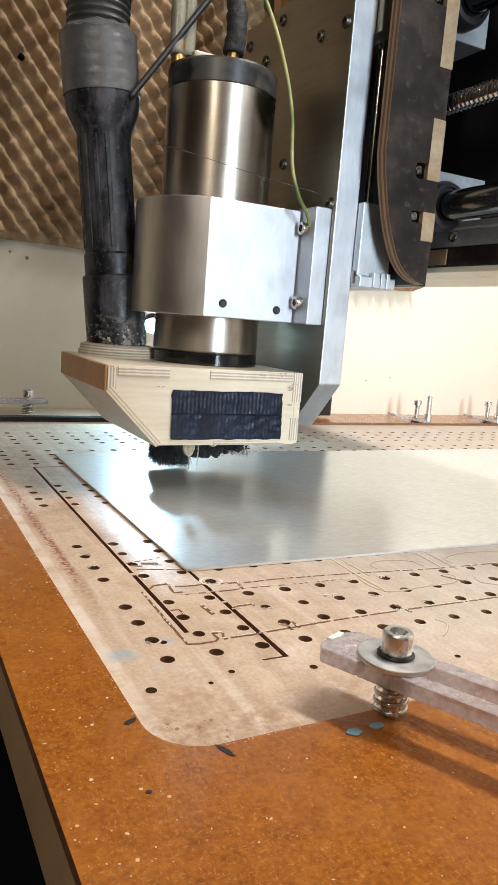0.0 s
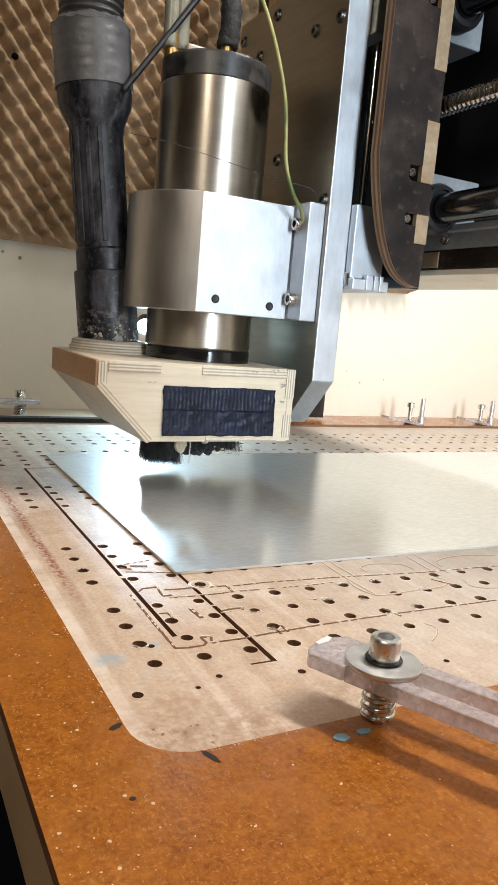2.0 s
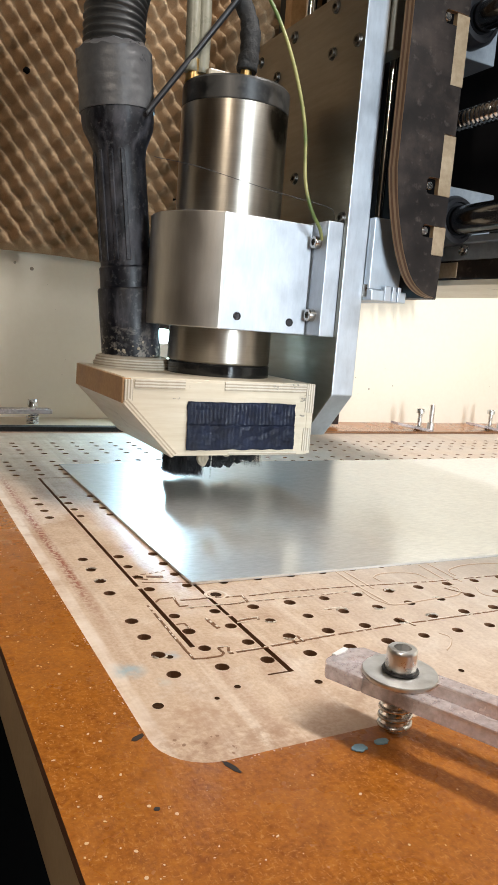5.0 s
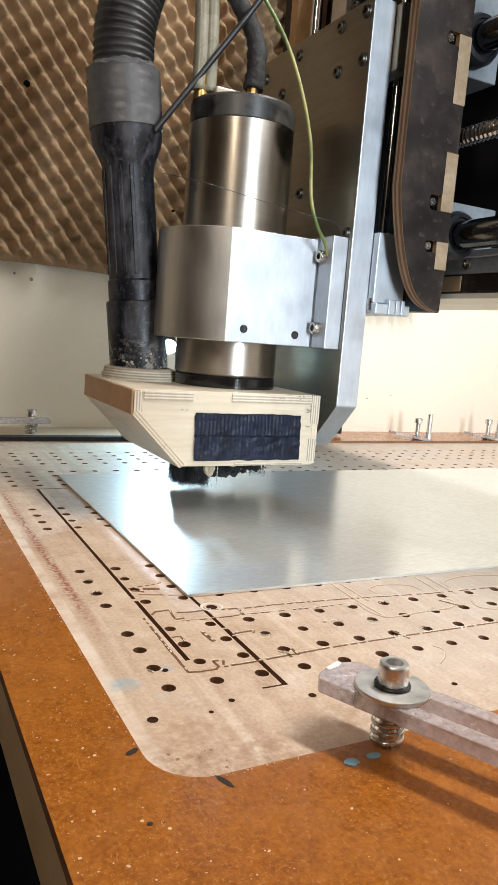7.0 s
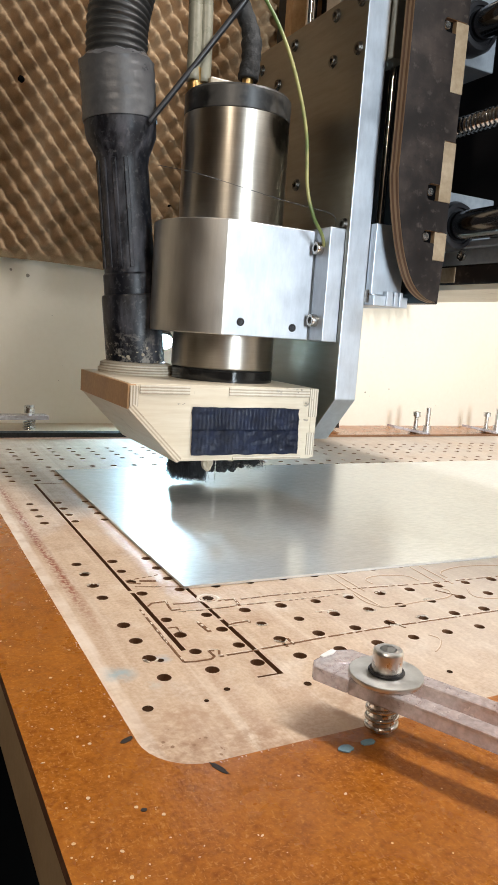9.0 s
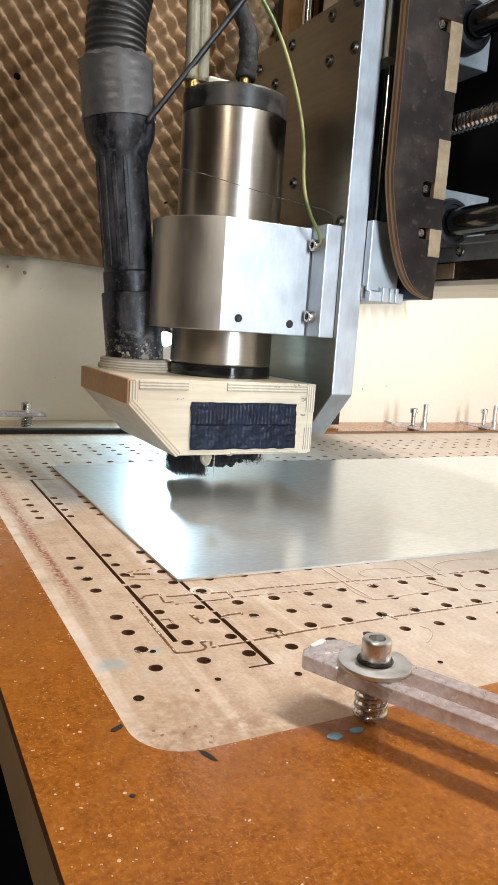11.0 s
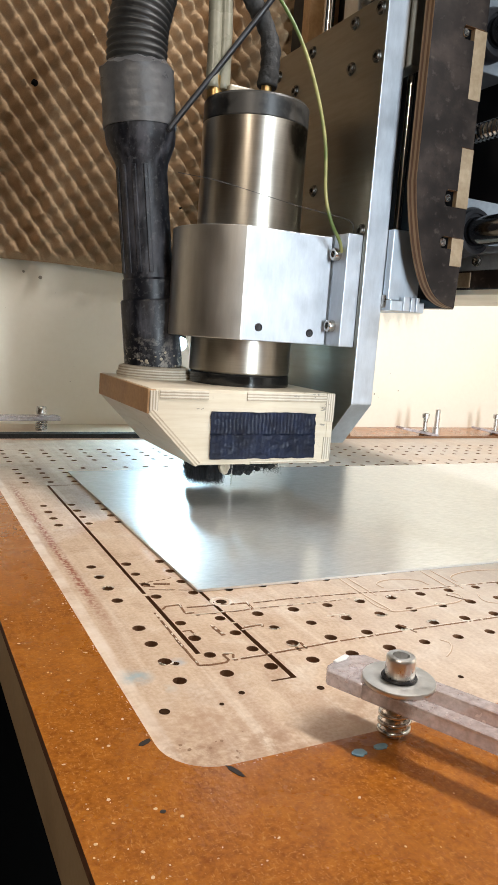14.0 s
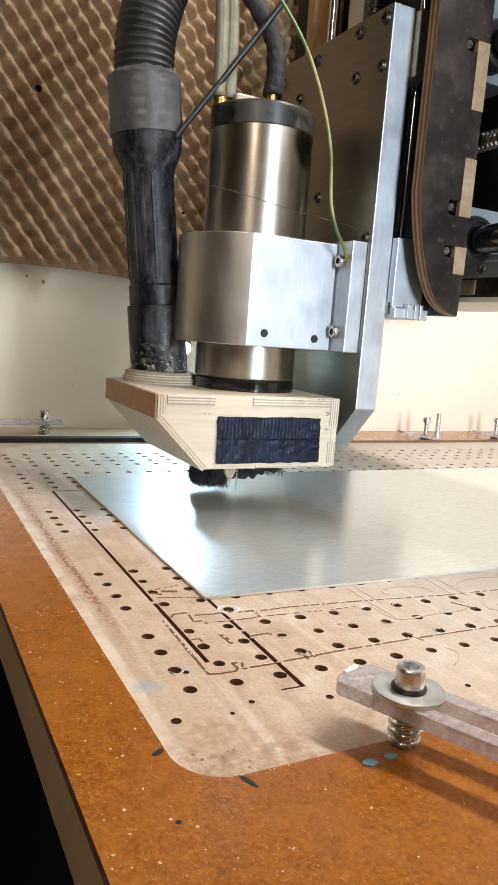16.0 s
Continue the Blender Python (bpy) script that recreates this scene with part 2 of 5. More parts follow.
SLEEVE = worn("matt_black_sleeve", (0.006, 0.006, 0.006), (0.034, 0.032, 0.030), 0.75, 0, 60, 220, 0.8, 0.0020)
BLACK = worn("black_plastic", (0.010, 0.010, 0.012), (0.030, 0.030, 0.034), 0.40, 0, 40, 400, 0.1)
BLACK_RING = worn("black_anodised_ring", (0.005, 0.005, 0.005), (0.016, 0.015, 0.014), 0.14, 0.0, 45, 500, 0.02)


def cap_material():
    n = Nodes("chipped_black_cap")
    c = n.ramp(n.noise(26, 4), [(0.46, (0.004, 0.004, 0.004)), (0.53, (0.070, 0.064, 0.056))])
    n.colour(n.mix(0.25, c, n.ramp(n.noise(300, 3), [(0.3, (0.004, 0.004, 0.004)), (0.7, (0.04, 0.037, 0.034))])))
    n.rough(0.36)
    return n.m


def patched_steel():
    """Satin steel with a dark patch under the cap and faint brown tints."""
    m = brushed("spindle_steel", (0.42, 0.385, 0.33), (0.58, 0.54, 0.47), 0.36, (30, 30, 900), 16, 0.02)
    n = Nodes("spare")
    bpy.data.materials.remove(n.m)
    n.m, n.t = m, m.node_tree
    n.b = n.t.nodes["Principled BSDF"]
    n.pos = next(q for q in n.t.nodes if q.type == "TEX_COORD").outputs["Object"]
    old = n.b.inputs["Base Color"].links[0].from_socket
    d = n.add("ShaderNodeVectorMath")
    d.operation = "DISTANCE"
    n.link(n.stretched(1, 1, 0.8), d.inputs[0])
    d.inputs[1].default_value = (0.0225, -0.0335, 0.153)
    near = n.add("ShaderNodeMapRange")
    n.link(d.outputs["Value"], near.inputs["Value"])
    near.inputs["From Min"].default_value, near.inputs["From Max"].default_value = 0.0175, 0.0130
    wavy = n.mix(1.0, near.outputs[0], n.ramp(n.noise(60, 3), [(0.30, 0.35), (0.50, 1.0)]), "MULTIPLY")
    tint = n.mix(n.ramp(n.noise(1.0, 4, 0.6, n.stretched(50, 50, 14)), [(0.50, 0.0), (0.70, 0.5)]), old, (0.30, 0.235, 0.16))
    n.colour(n.mix(wavy, tint, (0.085, 0.078, 0.066)))
    around = n.add("ShaderNodeTangent")
    around.direction_type, around.axis = "RADIAL", "Z"
    n.link(around.outputs[0], n.b.inputs["Tangent"])
    n.b.inputs["Anisotropic"].default_value, n.b.inputs["Anisotropic Rotation"].default_value = 0.6, 0.25
    return m


STEEL = patched_steel()
CAP = cap_material()


def dusty_plastic():
    n = Nodes("dusty_black_plastic")
    streak = n.noise(1.0, 5, 0.65, n.stretched(60, 60, 22))
    dust = n.ramp(streak, [(0.46, 0.0), (0.64, 1.0)])
    c = n.mix(dust, (0.004, 0.005, 0.009), (0.066, 0.066, 0.078))
    c = n.mix(n.ramp(n.noise(26, 5, 0.7), [(0.54, 0.0), (0.70, 0.45)]), c, (0.075, 0.072, 0.078))
    c = n.mix(n.ramp(n.noise(260, 3), [(0.56, 0.0), (0.70, 0.5)]), c, (0.13, 0.128, 0.13))
    # sawdust cakes the foot
    foot = n.add("ShaderNodeSeparateXYZ")
    n.link(n.pos, foot.inputs[0])
    low = n.add("ShaderNodeMapRange")
    n.link(foot.outputs[2], low.inputs["Value"])
    low.inputs["From Min"].default_value, low.inputs["From Max"].default_value = 0.028, 0.004
    cake = n.mix(1.0, low.outputs[0], n.ramp(n.noise(150, 5, 0.7), [(0.50, 0.0), (0.60, 1.0)]), "MULTIPLY")
    c = n.mix(cake, c, (0.33, 0.30, 0.26))
    n.colour(c)
    n.rough(n.ramp(streak, [(0.4, 0.36), (0.66, 0.66)]))
    n.bump(n.noise(120, 4), 0.10, 0.0004)
    return n.m


HOSE_BLACK = dusty_plastic()
HOSE_GREY = worn("grey_hose_rubber", (0.020, 0.020, 0.020), (0.050, 0.050, 0.048), 0.45, 0, 50, 400, 0.15)
GREY_TAPE = worn("grey_cloth_tape", (0.060, 0.060, 0.064), (0.130, 0.130, 0.130), 0.38, 0, 55, 260, 0.35, 0.0007)
CREAM = worn("cream_painted_wall", (0.76, 0.69, 0.56), (0.82, 0.76, 0.64), 0.62, 0, 5, 150, 0.12)
# for unseen walls: dark brown chosen to shape what the metals mirror
DULL = worn("dull_unseen_wall", (0.13, 0.092, 0.060), (0.20, 0.145, 0.098), 0.8, 0, 4, 100, 0.1)


def birch_material():
    n = Nodes("pale_birch_face")
    g = n.noise(1.0, 4, 0.6, n.stretched(30, 30, 400))
    c = n.mix(0.5, n.ramp(n.noise(24, 5), [(0.3, (0.58, 0.49, 0.35)), (0.7, (0.74, 0.66, 0.52))]), n.ramp(g, [(0.3, (0.60, 0.50, 0.36)), (0.7, (0.75, 0.68, 0.55))]))
    c = n.mix(n.ramp(n.noise(48, 6, 0.7), [(0.60, 0.0), (0.74, 0.75)]), c, (0.24, 0.165, 0.10))
    n.colour(c)
    n.rough(0.5)
    n.bump(g, 0.15, 0.0003)
    return n.m


BIRCH = birch_material()
BIRCH_DARK = worn("brown_birch_face", (0.36, 0.19, 0.075), (0.60, 0.38, 0.19), 0.5, 0, 30, 350, 0.15)
BIRCH_EDGE_Z = ply_edge_material("plywood_edge_flat", "Z")
BIRCH_EDGE_Y = ply_edge_material("plywood_edge_upright", "Y", (0.13, 0.060, 0.025), (0.40, 0.26, 0.14), 0.0048)
BIRCH_EDGE_X = ply_edge_material("plywood_edge_cross", "X")
VENEER = worn("darker_veneer", (0.38, 0.30, 0.21), (0.54, 0.45, 0.33), 0.6, 0, 60, 300, 0.1)
FINGER = worn("pale_finger_end", (0.26, 0.18, 0.10), (0.48, 0.37, 0.245), 0.55, 0, 60, 300, 0.2)
BRISTLE = worn("black_bristle", (0.006, 0.006, 0.007), (0.035, 0.034, 0.036), 0.6, 0, 60, 400, 0)
PALE_CUT = worn("pale_cut_edge", (0.62, 0.52, 0.41), (0.84, 0.77, 0.67), 0.6, 0, 90, 500, 0.2)
CHIP = worn("pale_fleck_tan", (0.55, 0.33, 0.15), (0.80, 0.58, 0.36), 0.4, 0, 300, 900, 0.1)
DUST_SHEEN = worn("dust_and_sheen_tan", (0.42, 0.30, 0.19), (0.62, 0.49, 0.34), 0.45, 0, 18, 300, 0.2)
# black standing for unlit depth: space below the table, pockets, pits
VOID = worn("unlit_depth_black", (0.002, 0.002, 0.002), (0.004, 0.004, 0.004), 0.95, 0, 20, 100, 0)
# dark colour for the shade inside small holes that are not cut
PILOT = worn("pilot_hole_shade", (0.020, 0.010, 0.005), (0.05, 0.025, 0.012), 0.95, 0, 200, 900, 0)
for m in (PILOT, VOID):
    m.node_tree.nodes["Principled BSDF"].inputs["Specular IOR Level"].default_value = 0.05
GAP_BLACK = worn("dark_gap_black", (0.005, 0.005, 0.005), (0.030, 0.027, 0.024), 0.95, 0, 300, 600, 0.6, 0.002)
CAST_GREY = worn("pale_grey_casting", (0.20, 0.225, 0.25), (0.36, 0.39, 0.42), 0.45, 0.0, 40, 300, 0.1)
BEAM = plain("black_beam_paint", (0.008, 0.008, 0.010), 0.5)
GLUE = worn("hot_glue", (0.34, 0.28, 0.20), (0.58, 0.50, 0.38), 0.35, 0, 60, 300, 0.2)
CLEAR_PVC = worn("milky_tube", (0.16, 0.15, 0.11), (0.28, 0.26, 0.19), 0.3, 0, 30, 200, 0.05)
WIRE = wire_material()
BLUE_PAINT = worn("blue_paint_fleck", (0.12, 0.26, 0.36), (0.30, 0.45, 0.52), 0.5, 0, 150, 500, 0.2)
SPECK = plain("grey_brown_speck", (0.30, 0.26, 0.20), 0.7)
PALE_LINE = worn("faint_score", (0.58, 0.47, 0.37), (0.74, 0.64, 0.53), 0.5, 0, 120, 500, 0.2)
GROOVE = worn("shallow_groove", (0.34, 0.23, 0.15), (0.50, 0.36, 0.25), 0.7, 0, 200, 700, 0.2)
GRIME = worn("grey_grime", (0.28, 0.25, 0.20), (0.46, 0.41, 0.34), 0.8, 0, 200, 700, 0.1)
STAIN = worn("brown_scar", (0.20, 0.11, 0.06), (0.34, 0.21, 0.13), 0.6, 0, 200, 700, 0.2)
INK = plain("black_marker", (0.020, 0.014, 0.011), 0.85)
LED = glow("white_led", (0.48, 0.78, 1.0), 1500.0)
BLUE_ALU = brushed("blue_grey_aluminium", (0.56, 0.62, 0.68), (0.74, 0.80, 0.86), 0.48, (300, 300, 40), 30, 0.05)


# ---- mesh helpers ----
def box(bm, x0, x1, y0, y1, z0, z1, bevel=0.0006):
    tmp = bmesh.new()
    bmesh.ops.create_cube(tmp, size=1, matrix=Matrix.Translation(((x0 + x1) / 2, (y0 + y1) / 2, (z0 + z1) / 2)) @ Matrix.Diagonal((x1 - x0, y1 - y0, z1 - z0, 1)))
    if bevel:
        bmesh.ops.bevel(tmp, geom=tmp.edges[:], offset=bevel, segments=2, affect="EDGES", profile=0.5)
    return merge(bm, tmp)


def merge(bm, tmp, m=None):
    me = bpy.data.meshes.new("tmp")
    tmp.to_mesh(me)
    tmp.free()
    if m is not None:
        me.transform(m)
    bm.from_mesh(me)
    bpy.data.meshes.remove(me)
    return bm


def prism(bm, pts, axis, a, b, bevel=0.0):
    """A polygon drawn in the two other axes, pushed from a to b along axis."""
    tmp = bmesh.new()
    put3 = {"x": lambda u, v, w: (w, u, v), "y": lambda u, v, w: (u, w, v), "z": lambda u, v, w: (u, v, w)}[axis]
    lo = [tmp.verts.new(put3(u, v, a)) for u, v in pts]
    hi = [tmp.verts.new(put3(u, v, b)) for u, v in pts]
    tmp.faces.new(lo)
    tmp.faces.new(hi)
    k = len(pts)
    for i in range(k):
        tmp.faces.new((lo[i], lo[(i + 1) % k], hi[(i + 1) % k], hi[i]))
    bmesh.ops.recalc_face_normals(tmp, faces=tmp.faces[:])
    if bevel:
        bmesh.ops.bevel(tmp, geom=tmp.edges[:], offset=bevel, segments=2, affect="EDGES", profile=0.5)
    return merge(bm, tmp)


def lathe(bm, profile, seg=40, m=None):
    """Profile of (radius, height) pairs turned round z; closed where the radius is 0."""
    tmp = bmesh.new()
    rings = []
    for r, z in profile:
        if r < 1e-6:
            rings.append([tmp.verts.new((0, 0, z))])
        else:
            rings.append([tmp.verts.new((r * math.cos(2 * math.pi * k / seg), r * math.sin(2 * math.pi * k / seg), z)) for k in range(seg)])
    for a, b in zip(rings, rings[1:]):
        for k in range(seg):
            q = [a[k % len(a)], a[(k + 1) % len(a)], b[(k + 1) % len(b)], b[k % len(b)]]
            u = list(dict.fromkeys(q))
            if len(u) > 2:
                tmp.faces.new(u)
    bmesh.ops.recalc_face_normals(tmp, faces=tmp.faces[:])
    for f in tmp.faces:
        f.smooth = True
    for e in tmp.edges:
        if len(e.link_faces) == 2 and e.calc_face_angle(0) > 0.6:
            e.smooth = False
    return merge(bm, tmp, m)


def smooth_path(pts, steps=10):
    p = [Vector(q) for q in pts]
    p = [2 * p[0] - p[1]] + p + [2 * p[-1] - p[-2]]
    out = []
    for i in range(1, len(p) - 2):
        for k in range(steps):
            t = k / steps
            a, b, c, d = p[i - 1:i + 3]
            out.append(0.5 * (2 * b + (c - a) * t + (2 * a - 5 * b + 4 * c - d) * t * t + (3 * b - 3 * c + d - a) * t ** 3))
    return out + [p[-2]]


def tube(bm, pts, radius, seg=14, steps=10, ripple=None):
    """A round tube along a smooth path; ripple(i, s) scales the radius along the length s."""
    path = smooth_path(pts, steps)
    tmp = bmesh.new()
    up = Vector((0.31, 0.83, 0.2)).normalized()
    rings, s = [], 0.0
    for i, p in enumerate(path):
        d = (path[min(i + 1, len(path) - 1)] - path[max(i - 1, 0)]).normalized()
        u = d.cross(up).normalized()
        v = d.cross(u).normalized()
        s += (p - path[i - 1]).length if i else 0
        r = radius * (ripple(i, s) if ripple else 1)
        rings.append([tmp.verts.new(p + r * (math.cos(2 * math.pi * k / seg) * u + math.sin(2 * math.pi * k / seg) * v)) for k in range(seg)])
    for a, b in zip(rings, rings[1:]):
        for k in range(seg):
            tmp.faces.new((a[k], a[(k + 1) % seg], b[(k + 1) % seg], b[k])).smooth = True
    tmp.faces.new(rings[0])
    tmp.faces.new(rings[-1])
    bmesh.ops.recalc_face_normals(tmp, faces=tmp.faces[:])
    return merge(bm, tmp)


def along(p0, p1):
    """The pose that takes z onto the line from p0 to p1, with its origin at p0."""
    d = Vector(p1) - Vector(p0)
    return Matrix.Translation(p0) @ d.to_track_quat("Z", "Y").to_matrix().to_4x4()


def rod(bm, p0, p1, r, seg=24, chamfer=0.0004):
    h = (Vector(p1) - Vector(p0)).length
    c = min(chamfer, r * 0.4, h * 0.4)
    return lathe(bm, [(0, 0), (r - c, 0), (r, c), (r, h - c), (r - c, h), (0, h)], seg, along(p0, p1))


def socket_screw(bm, p, d, r, h):
    """The head of a socket-head screw: p is under the head, d points out of it."""
    d = Vector(d).normalized()
    m = along(p, Vector(p) + d * h)
    lathe(bm, [(0, 0), (r, 0), (r, h * 0.84), (r * 0.97, h * 0.93), (r * 0.88, h), (r * 0.56, h)], 24, m)
    return lathe(bm, [(r * 0.57, h), (r * 0.56, h), (r * 0.52, h * 0.40), (0, h * 0.36)], 6, m)


BASES = {}


def thing(name, base, label, category, group="", kind=""):
    ob = new(name)
    ob.empty_display_size = 0.01
    ob.location = base
    BASES[ob] = Vector(base)
    return tagged(ob, label, category, group, kind)


def part(name, bm, material, parent, label=""):
    """Links a bmesh, drawn in world places, as one mesh under a thing or part."""
    me = bpy.data.meshes.new(name)
    bm.to_mesh(me)
    bm.free()
    base = BASES[parent]
    me.transform(Matrix.Translation(-base))
    for m in (material if isinstance(material, (list, tuple)) else [material]):
        me.materials.append(m)
    ob = new(name, me)
    ob.parent = parent
    BASES[ob] = base
    return tagged(ob, label)


def solid(name, bm, material, label, category, kind="structure", base=(0, 0, 0)):
    """A piece of the setting, or a thing of one mesh."""
    me = bpy.data.meshes.new(name)
    bm.to_mesh(me)
    bm.free()
    me.transform(Matrix.Translation(-Vector(base)))
    for m in (material if isinstance(material, (list, tuple)) else [material]):
        me.materials.append(m)
    ob = new(name, me)
    ob.location = base
    BASES[ob] = Vector(base)
    return tagged(ob, label, category, "", kind)


def B():
    return bmesh.new()


# ---- the table ----
X_LEFT, X_RIGHT, Y_NEAR, Y_BACK = -0.0555, 0.95, -0.32, 0.64
PIT = (-0.0235, 0.90, -0.0570, 0.545)          # the milled pocket
RIM = 0.0016


def rounded_rect(x0, x1, y0, y1, r, n=8):
    pts = []
    for cx, cy, a0 in ((x1 - r, y0 + r, -90), (x1 - r, y1 - r, 0), (x0 + r, y1 - r, 90), (x0 + r, y0 + r, 180)):
        for k in range(n + 1):
            a = radians(a0 + 90 * k / n)
            pts.append((cx + r * math.cos(a), cy + r * math.sin(a)))
    return pts


def table_rim():
    bm = B()
    inner = rounded_rect(*PIT, 0.018)
    x0, x1, y0, y1 = X_LEFT, X_RIGHT, Y_NEAR, Y_BACK
    n = len(inner) // 4
    corners = [(x1, y0), (x1, y1), (x0, y1), (x0, y0)]
    vi = [bm.verts.new((*p, RIM)) for p in inner]
    wall = [bm.verts.new((*p, -0.0005)) for p in inner]
    vo = [bm.verts.new((*p, RIM)) for p in corners]
    for q in range(4):
        seg = vi[q * n:(q + 1) * n]
        for a, b in zip(seg, seg[1:]):
            bm.faces.new((vo[q], b, a))
        nxt = vi[((q + 1) * n) % len(vi)]
        bm.faces.new((vo[q], vo[(q + 1) % 4], nxt, seg[-1]))
    for k in range(len(vi)):
        f = bm.faces.new((vi[k], vi[(k + 1) % len(vi)], wall[(k + 1) % len(vi)], wall[k]))
        f.material_index = 2
    # rounded outer arris and the raw side
    low = [bm.verts.new((p[0] + (-0.0008 if p[0] < 0 else 0.0008), p[1] + (-0.0008 if p[1] < 0 else 0.0008), RIM - 0.0014)) for p in corners]
    bot = [bm.verts.new((v.co.x, v.co.y, -0.0220)) for v in low]
    for q in range(4):
        r = (q + 1) % 4
        bm.faces.new((vo[q], vo[r], low[r], low[q])).material_index = 3
        bm.faces.new((low[q], low[r], bot[r], bot[q])).material_index = 1
    bm.faces.new(bot).material_index = 1
    bmesh.ops.recalc_face_normals(bm, faces=bm.faces[:])
    return solid("table_rim", bm, [MDF, MDF_EDGE, SCUFF, ARRIS], "orange-brown varnished fibreboard machine table with a milled pocket", "table")


PITCH_X, PITCH_Y = 0.0196, 0.01671
HOLE_ROWS = [k * PITCH_Y for k in (0, 1, 2, 3, 5, 6, 7, 8, 13, 14, 15, 16)] + [0.342, 0.3595, 0.377, 0.394, 0.430, 0.449, 0.467, 0.485]
HOLE_COLS = [k * PITCH_X for k in range(0, 44)]
SLOTS = [(0.0142, 0.0162, 0.0885, 0.330), (0.0143, 0.0165, 0.019, 0.0855), (0.0423, 0.0442, 0.0445, 0.332), (0.0423, 0.0446, -0.0115, 0.0430), (0.0162, 0.0423, 0.3288, 0.3300), (0.0335, 0.0423, -0.0115, -0.0105)]


def spoilboard():
    """A sheet with real holes and slots, on a grid of unequal cells."""
    h, r, deep, seg = 0.0030, 0.0028, 0.0085, 12
    xs, ys = {PIT[0] - 0.0, PIT[1]}, {PIT[2], PIT[3]}
    for c in HOLE_COLS:
        xs |= {round(c - h, 5), round(c + h, 5)}
    for c in HOLE_ROWS:
        ys |= {round(c - h, 5), round(c + h, 5)}
    for a, b, c, d in SLOTS:
        xs |= {a, b}
        ys |= {c, d}
    xs, ys = sorted(x for x in xs if x <= PIT[1]), sorted(ys)
    bm = B()
    cache = {}

    def v(x, y, z):
        k = (round(x, 5), round(y, 5), round(z, 5))
        if k not in cache:
            cache[k] = bm.verts.new((x, y, z))
        return cache[k]

    holes = set()
    for c in HOLE_COLS:
        for d in HOLE_ROWS:
            holes.add((round(c, 4), round(d, 4)))

    def kind_of(x0, x1, y0, y1):
        cx, cy = (x0 + x1) / 2, (y0 + y1) / 2
        for a, b, c, d in SLOTS:
            if a - 1e-6 <= cx <= b and c <= cy <= d:
                return 2
        return 0

    done = set()
    rng = random.Random(5)
    for i in range(len(xs) - 1):
        for j in range(len(ys) - 1):
            x0, x1, y0, y1 = xs[i], xs[i + 1], ys[j], ys[j + 1]
            hole = next(((c, d) for c in HOLE_COLS if c - h - 1e-6 <= x0 and x1 <= c + h + 1e-6 for d in HOLE_ROWS if d - h - 1e-6 <= y0 and y1 <= d + h + 1e-6), None)
            if hole:
                if hole in done:
                    continue
                done.add(hole)
                cx, cy = hole
                outer = [(cx + h, cy), (cx + h, cy + h), (cx, cy + h), (cx - h, cy + h), (cx - h, cy), (cx - h, cy - h), (cx, cy - h), (cx + h, cy - h)]
                rr = r * rng.uniform(0.9, 1.06)
                ring = [(cx + rr * math.cos(2 * math.pi * k / 16), cy + rr * math.sin(2 * math.pi * k / 16)) for k in range(16)]
                ro = [v(*p, 0) for p in ring]
                rl = [v(*p, -deep) for p in ring]
                ov = [v(*p, 0) for p in outer]
                for k in range(8):
                    bm.faces.new((ov[k], ov[(k + 1) % 8], ro[(2 * k + 2) % 16], ro[(2 * k + 1) % 16], ro[2 * k]))
                for k in range(16):
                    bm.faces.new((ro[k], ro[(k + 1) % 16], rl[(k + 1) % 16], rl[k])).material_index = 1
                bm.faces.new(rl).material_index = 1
                continue
            t = kind_of(x0, x1, y0, y1)
            z = -0.004 if t == 2 else 0.0
            f = bm.faces.new((v(x0, y0, z), v(x1, y0, z), v(x1, y1, z), v(x0, y1, z)))
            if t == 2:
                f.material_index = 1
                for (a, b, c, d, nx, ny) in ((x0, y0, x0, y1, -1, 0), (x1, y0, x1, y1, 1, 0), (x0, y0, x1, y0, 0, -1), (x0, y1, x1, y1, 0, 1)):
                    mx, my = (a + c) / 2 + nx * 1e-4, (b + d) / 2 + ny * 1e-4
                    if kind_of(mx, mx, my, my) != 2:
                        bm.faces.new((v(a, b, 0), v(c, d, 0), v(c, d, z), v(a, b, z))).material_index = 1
    bmesh.ops.recalc_face_normals(bm, faces=bm.faces[:])
    for f in bm.faces:
        if abs(f.normal.z) > 0.5 and f.normal.z < 0:
            f.normal_flip()
    for w in bm.verts:
        if -0.05 < w.co.y < 0.30 and w.co.x > 0:
            w.co.y -= 0.014 * min(w.co.x, 0.3) * (1 - max(w.co.y, 0) / 0.30)
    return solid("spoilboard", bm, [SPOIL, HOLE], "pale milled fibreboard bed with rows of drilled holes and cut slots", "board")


rim = table_rim()
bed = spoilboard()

# ---- the sheet ----
bm = B()
prism(bm, [(0.0412, 0.0825), (0.760, 0.0640), (0.764, 0.358), (0.0405, 0.374)], "z", 0.0002, 0.0017, 0.0002)
solid("metal_sheet", bm, SHEET, "thin brushed aluminium sheet lying on the bed", "sheet", kind="", base=(0.4, 0.22, 0.0002))


# no gap is cut: a black strip paints the dark gap behind the bed
bm = B()
prism(bm, [(-0.02, 0.5455), (0.30, 0.5455), (0.30, 0.5575), (-0.02, 0.5598)], "z", 0.0004, 0.0066)
solid("back_gap_strip", bm, GAP_BLACK, "black strip standing for the dark gap along the back of the bed", "trim")
bm = B()
prism(bm, [(0.30, 0.5435), (0.88, 0.5435), (0.88, 0.5480), (0.30, 0.5480)], "z", 0.0004, 0.0026)
solid("trim_brown", bm, HOLE, "dark brown joint along the back of the bed", "trim")

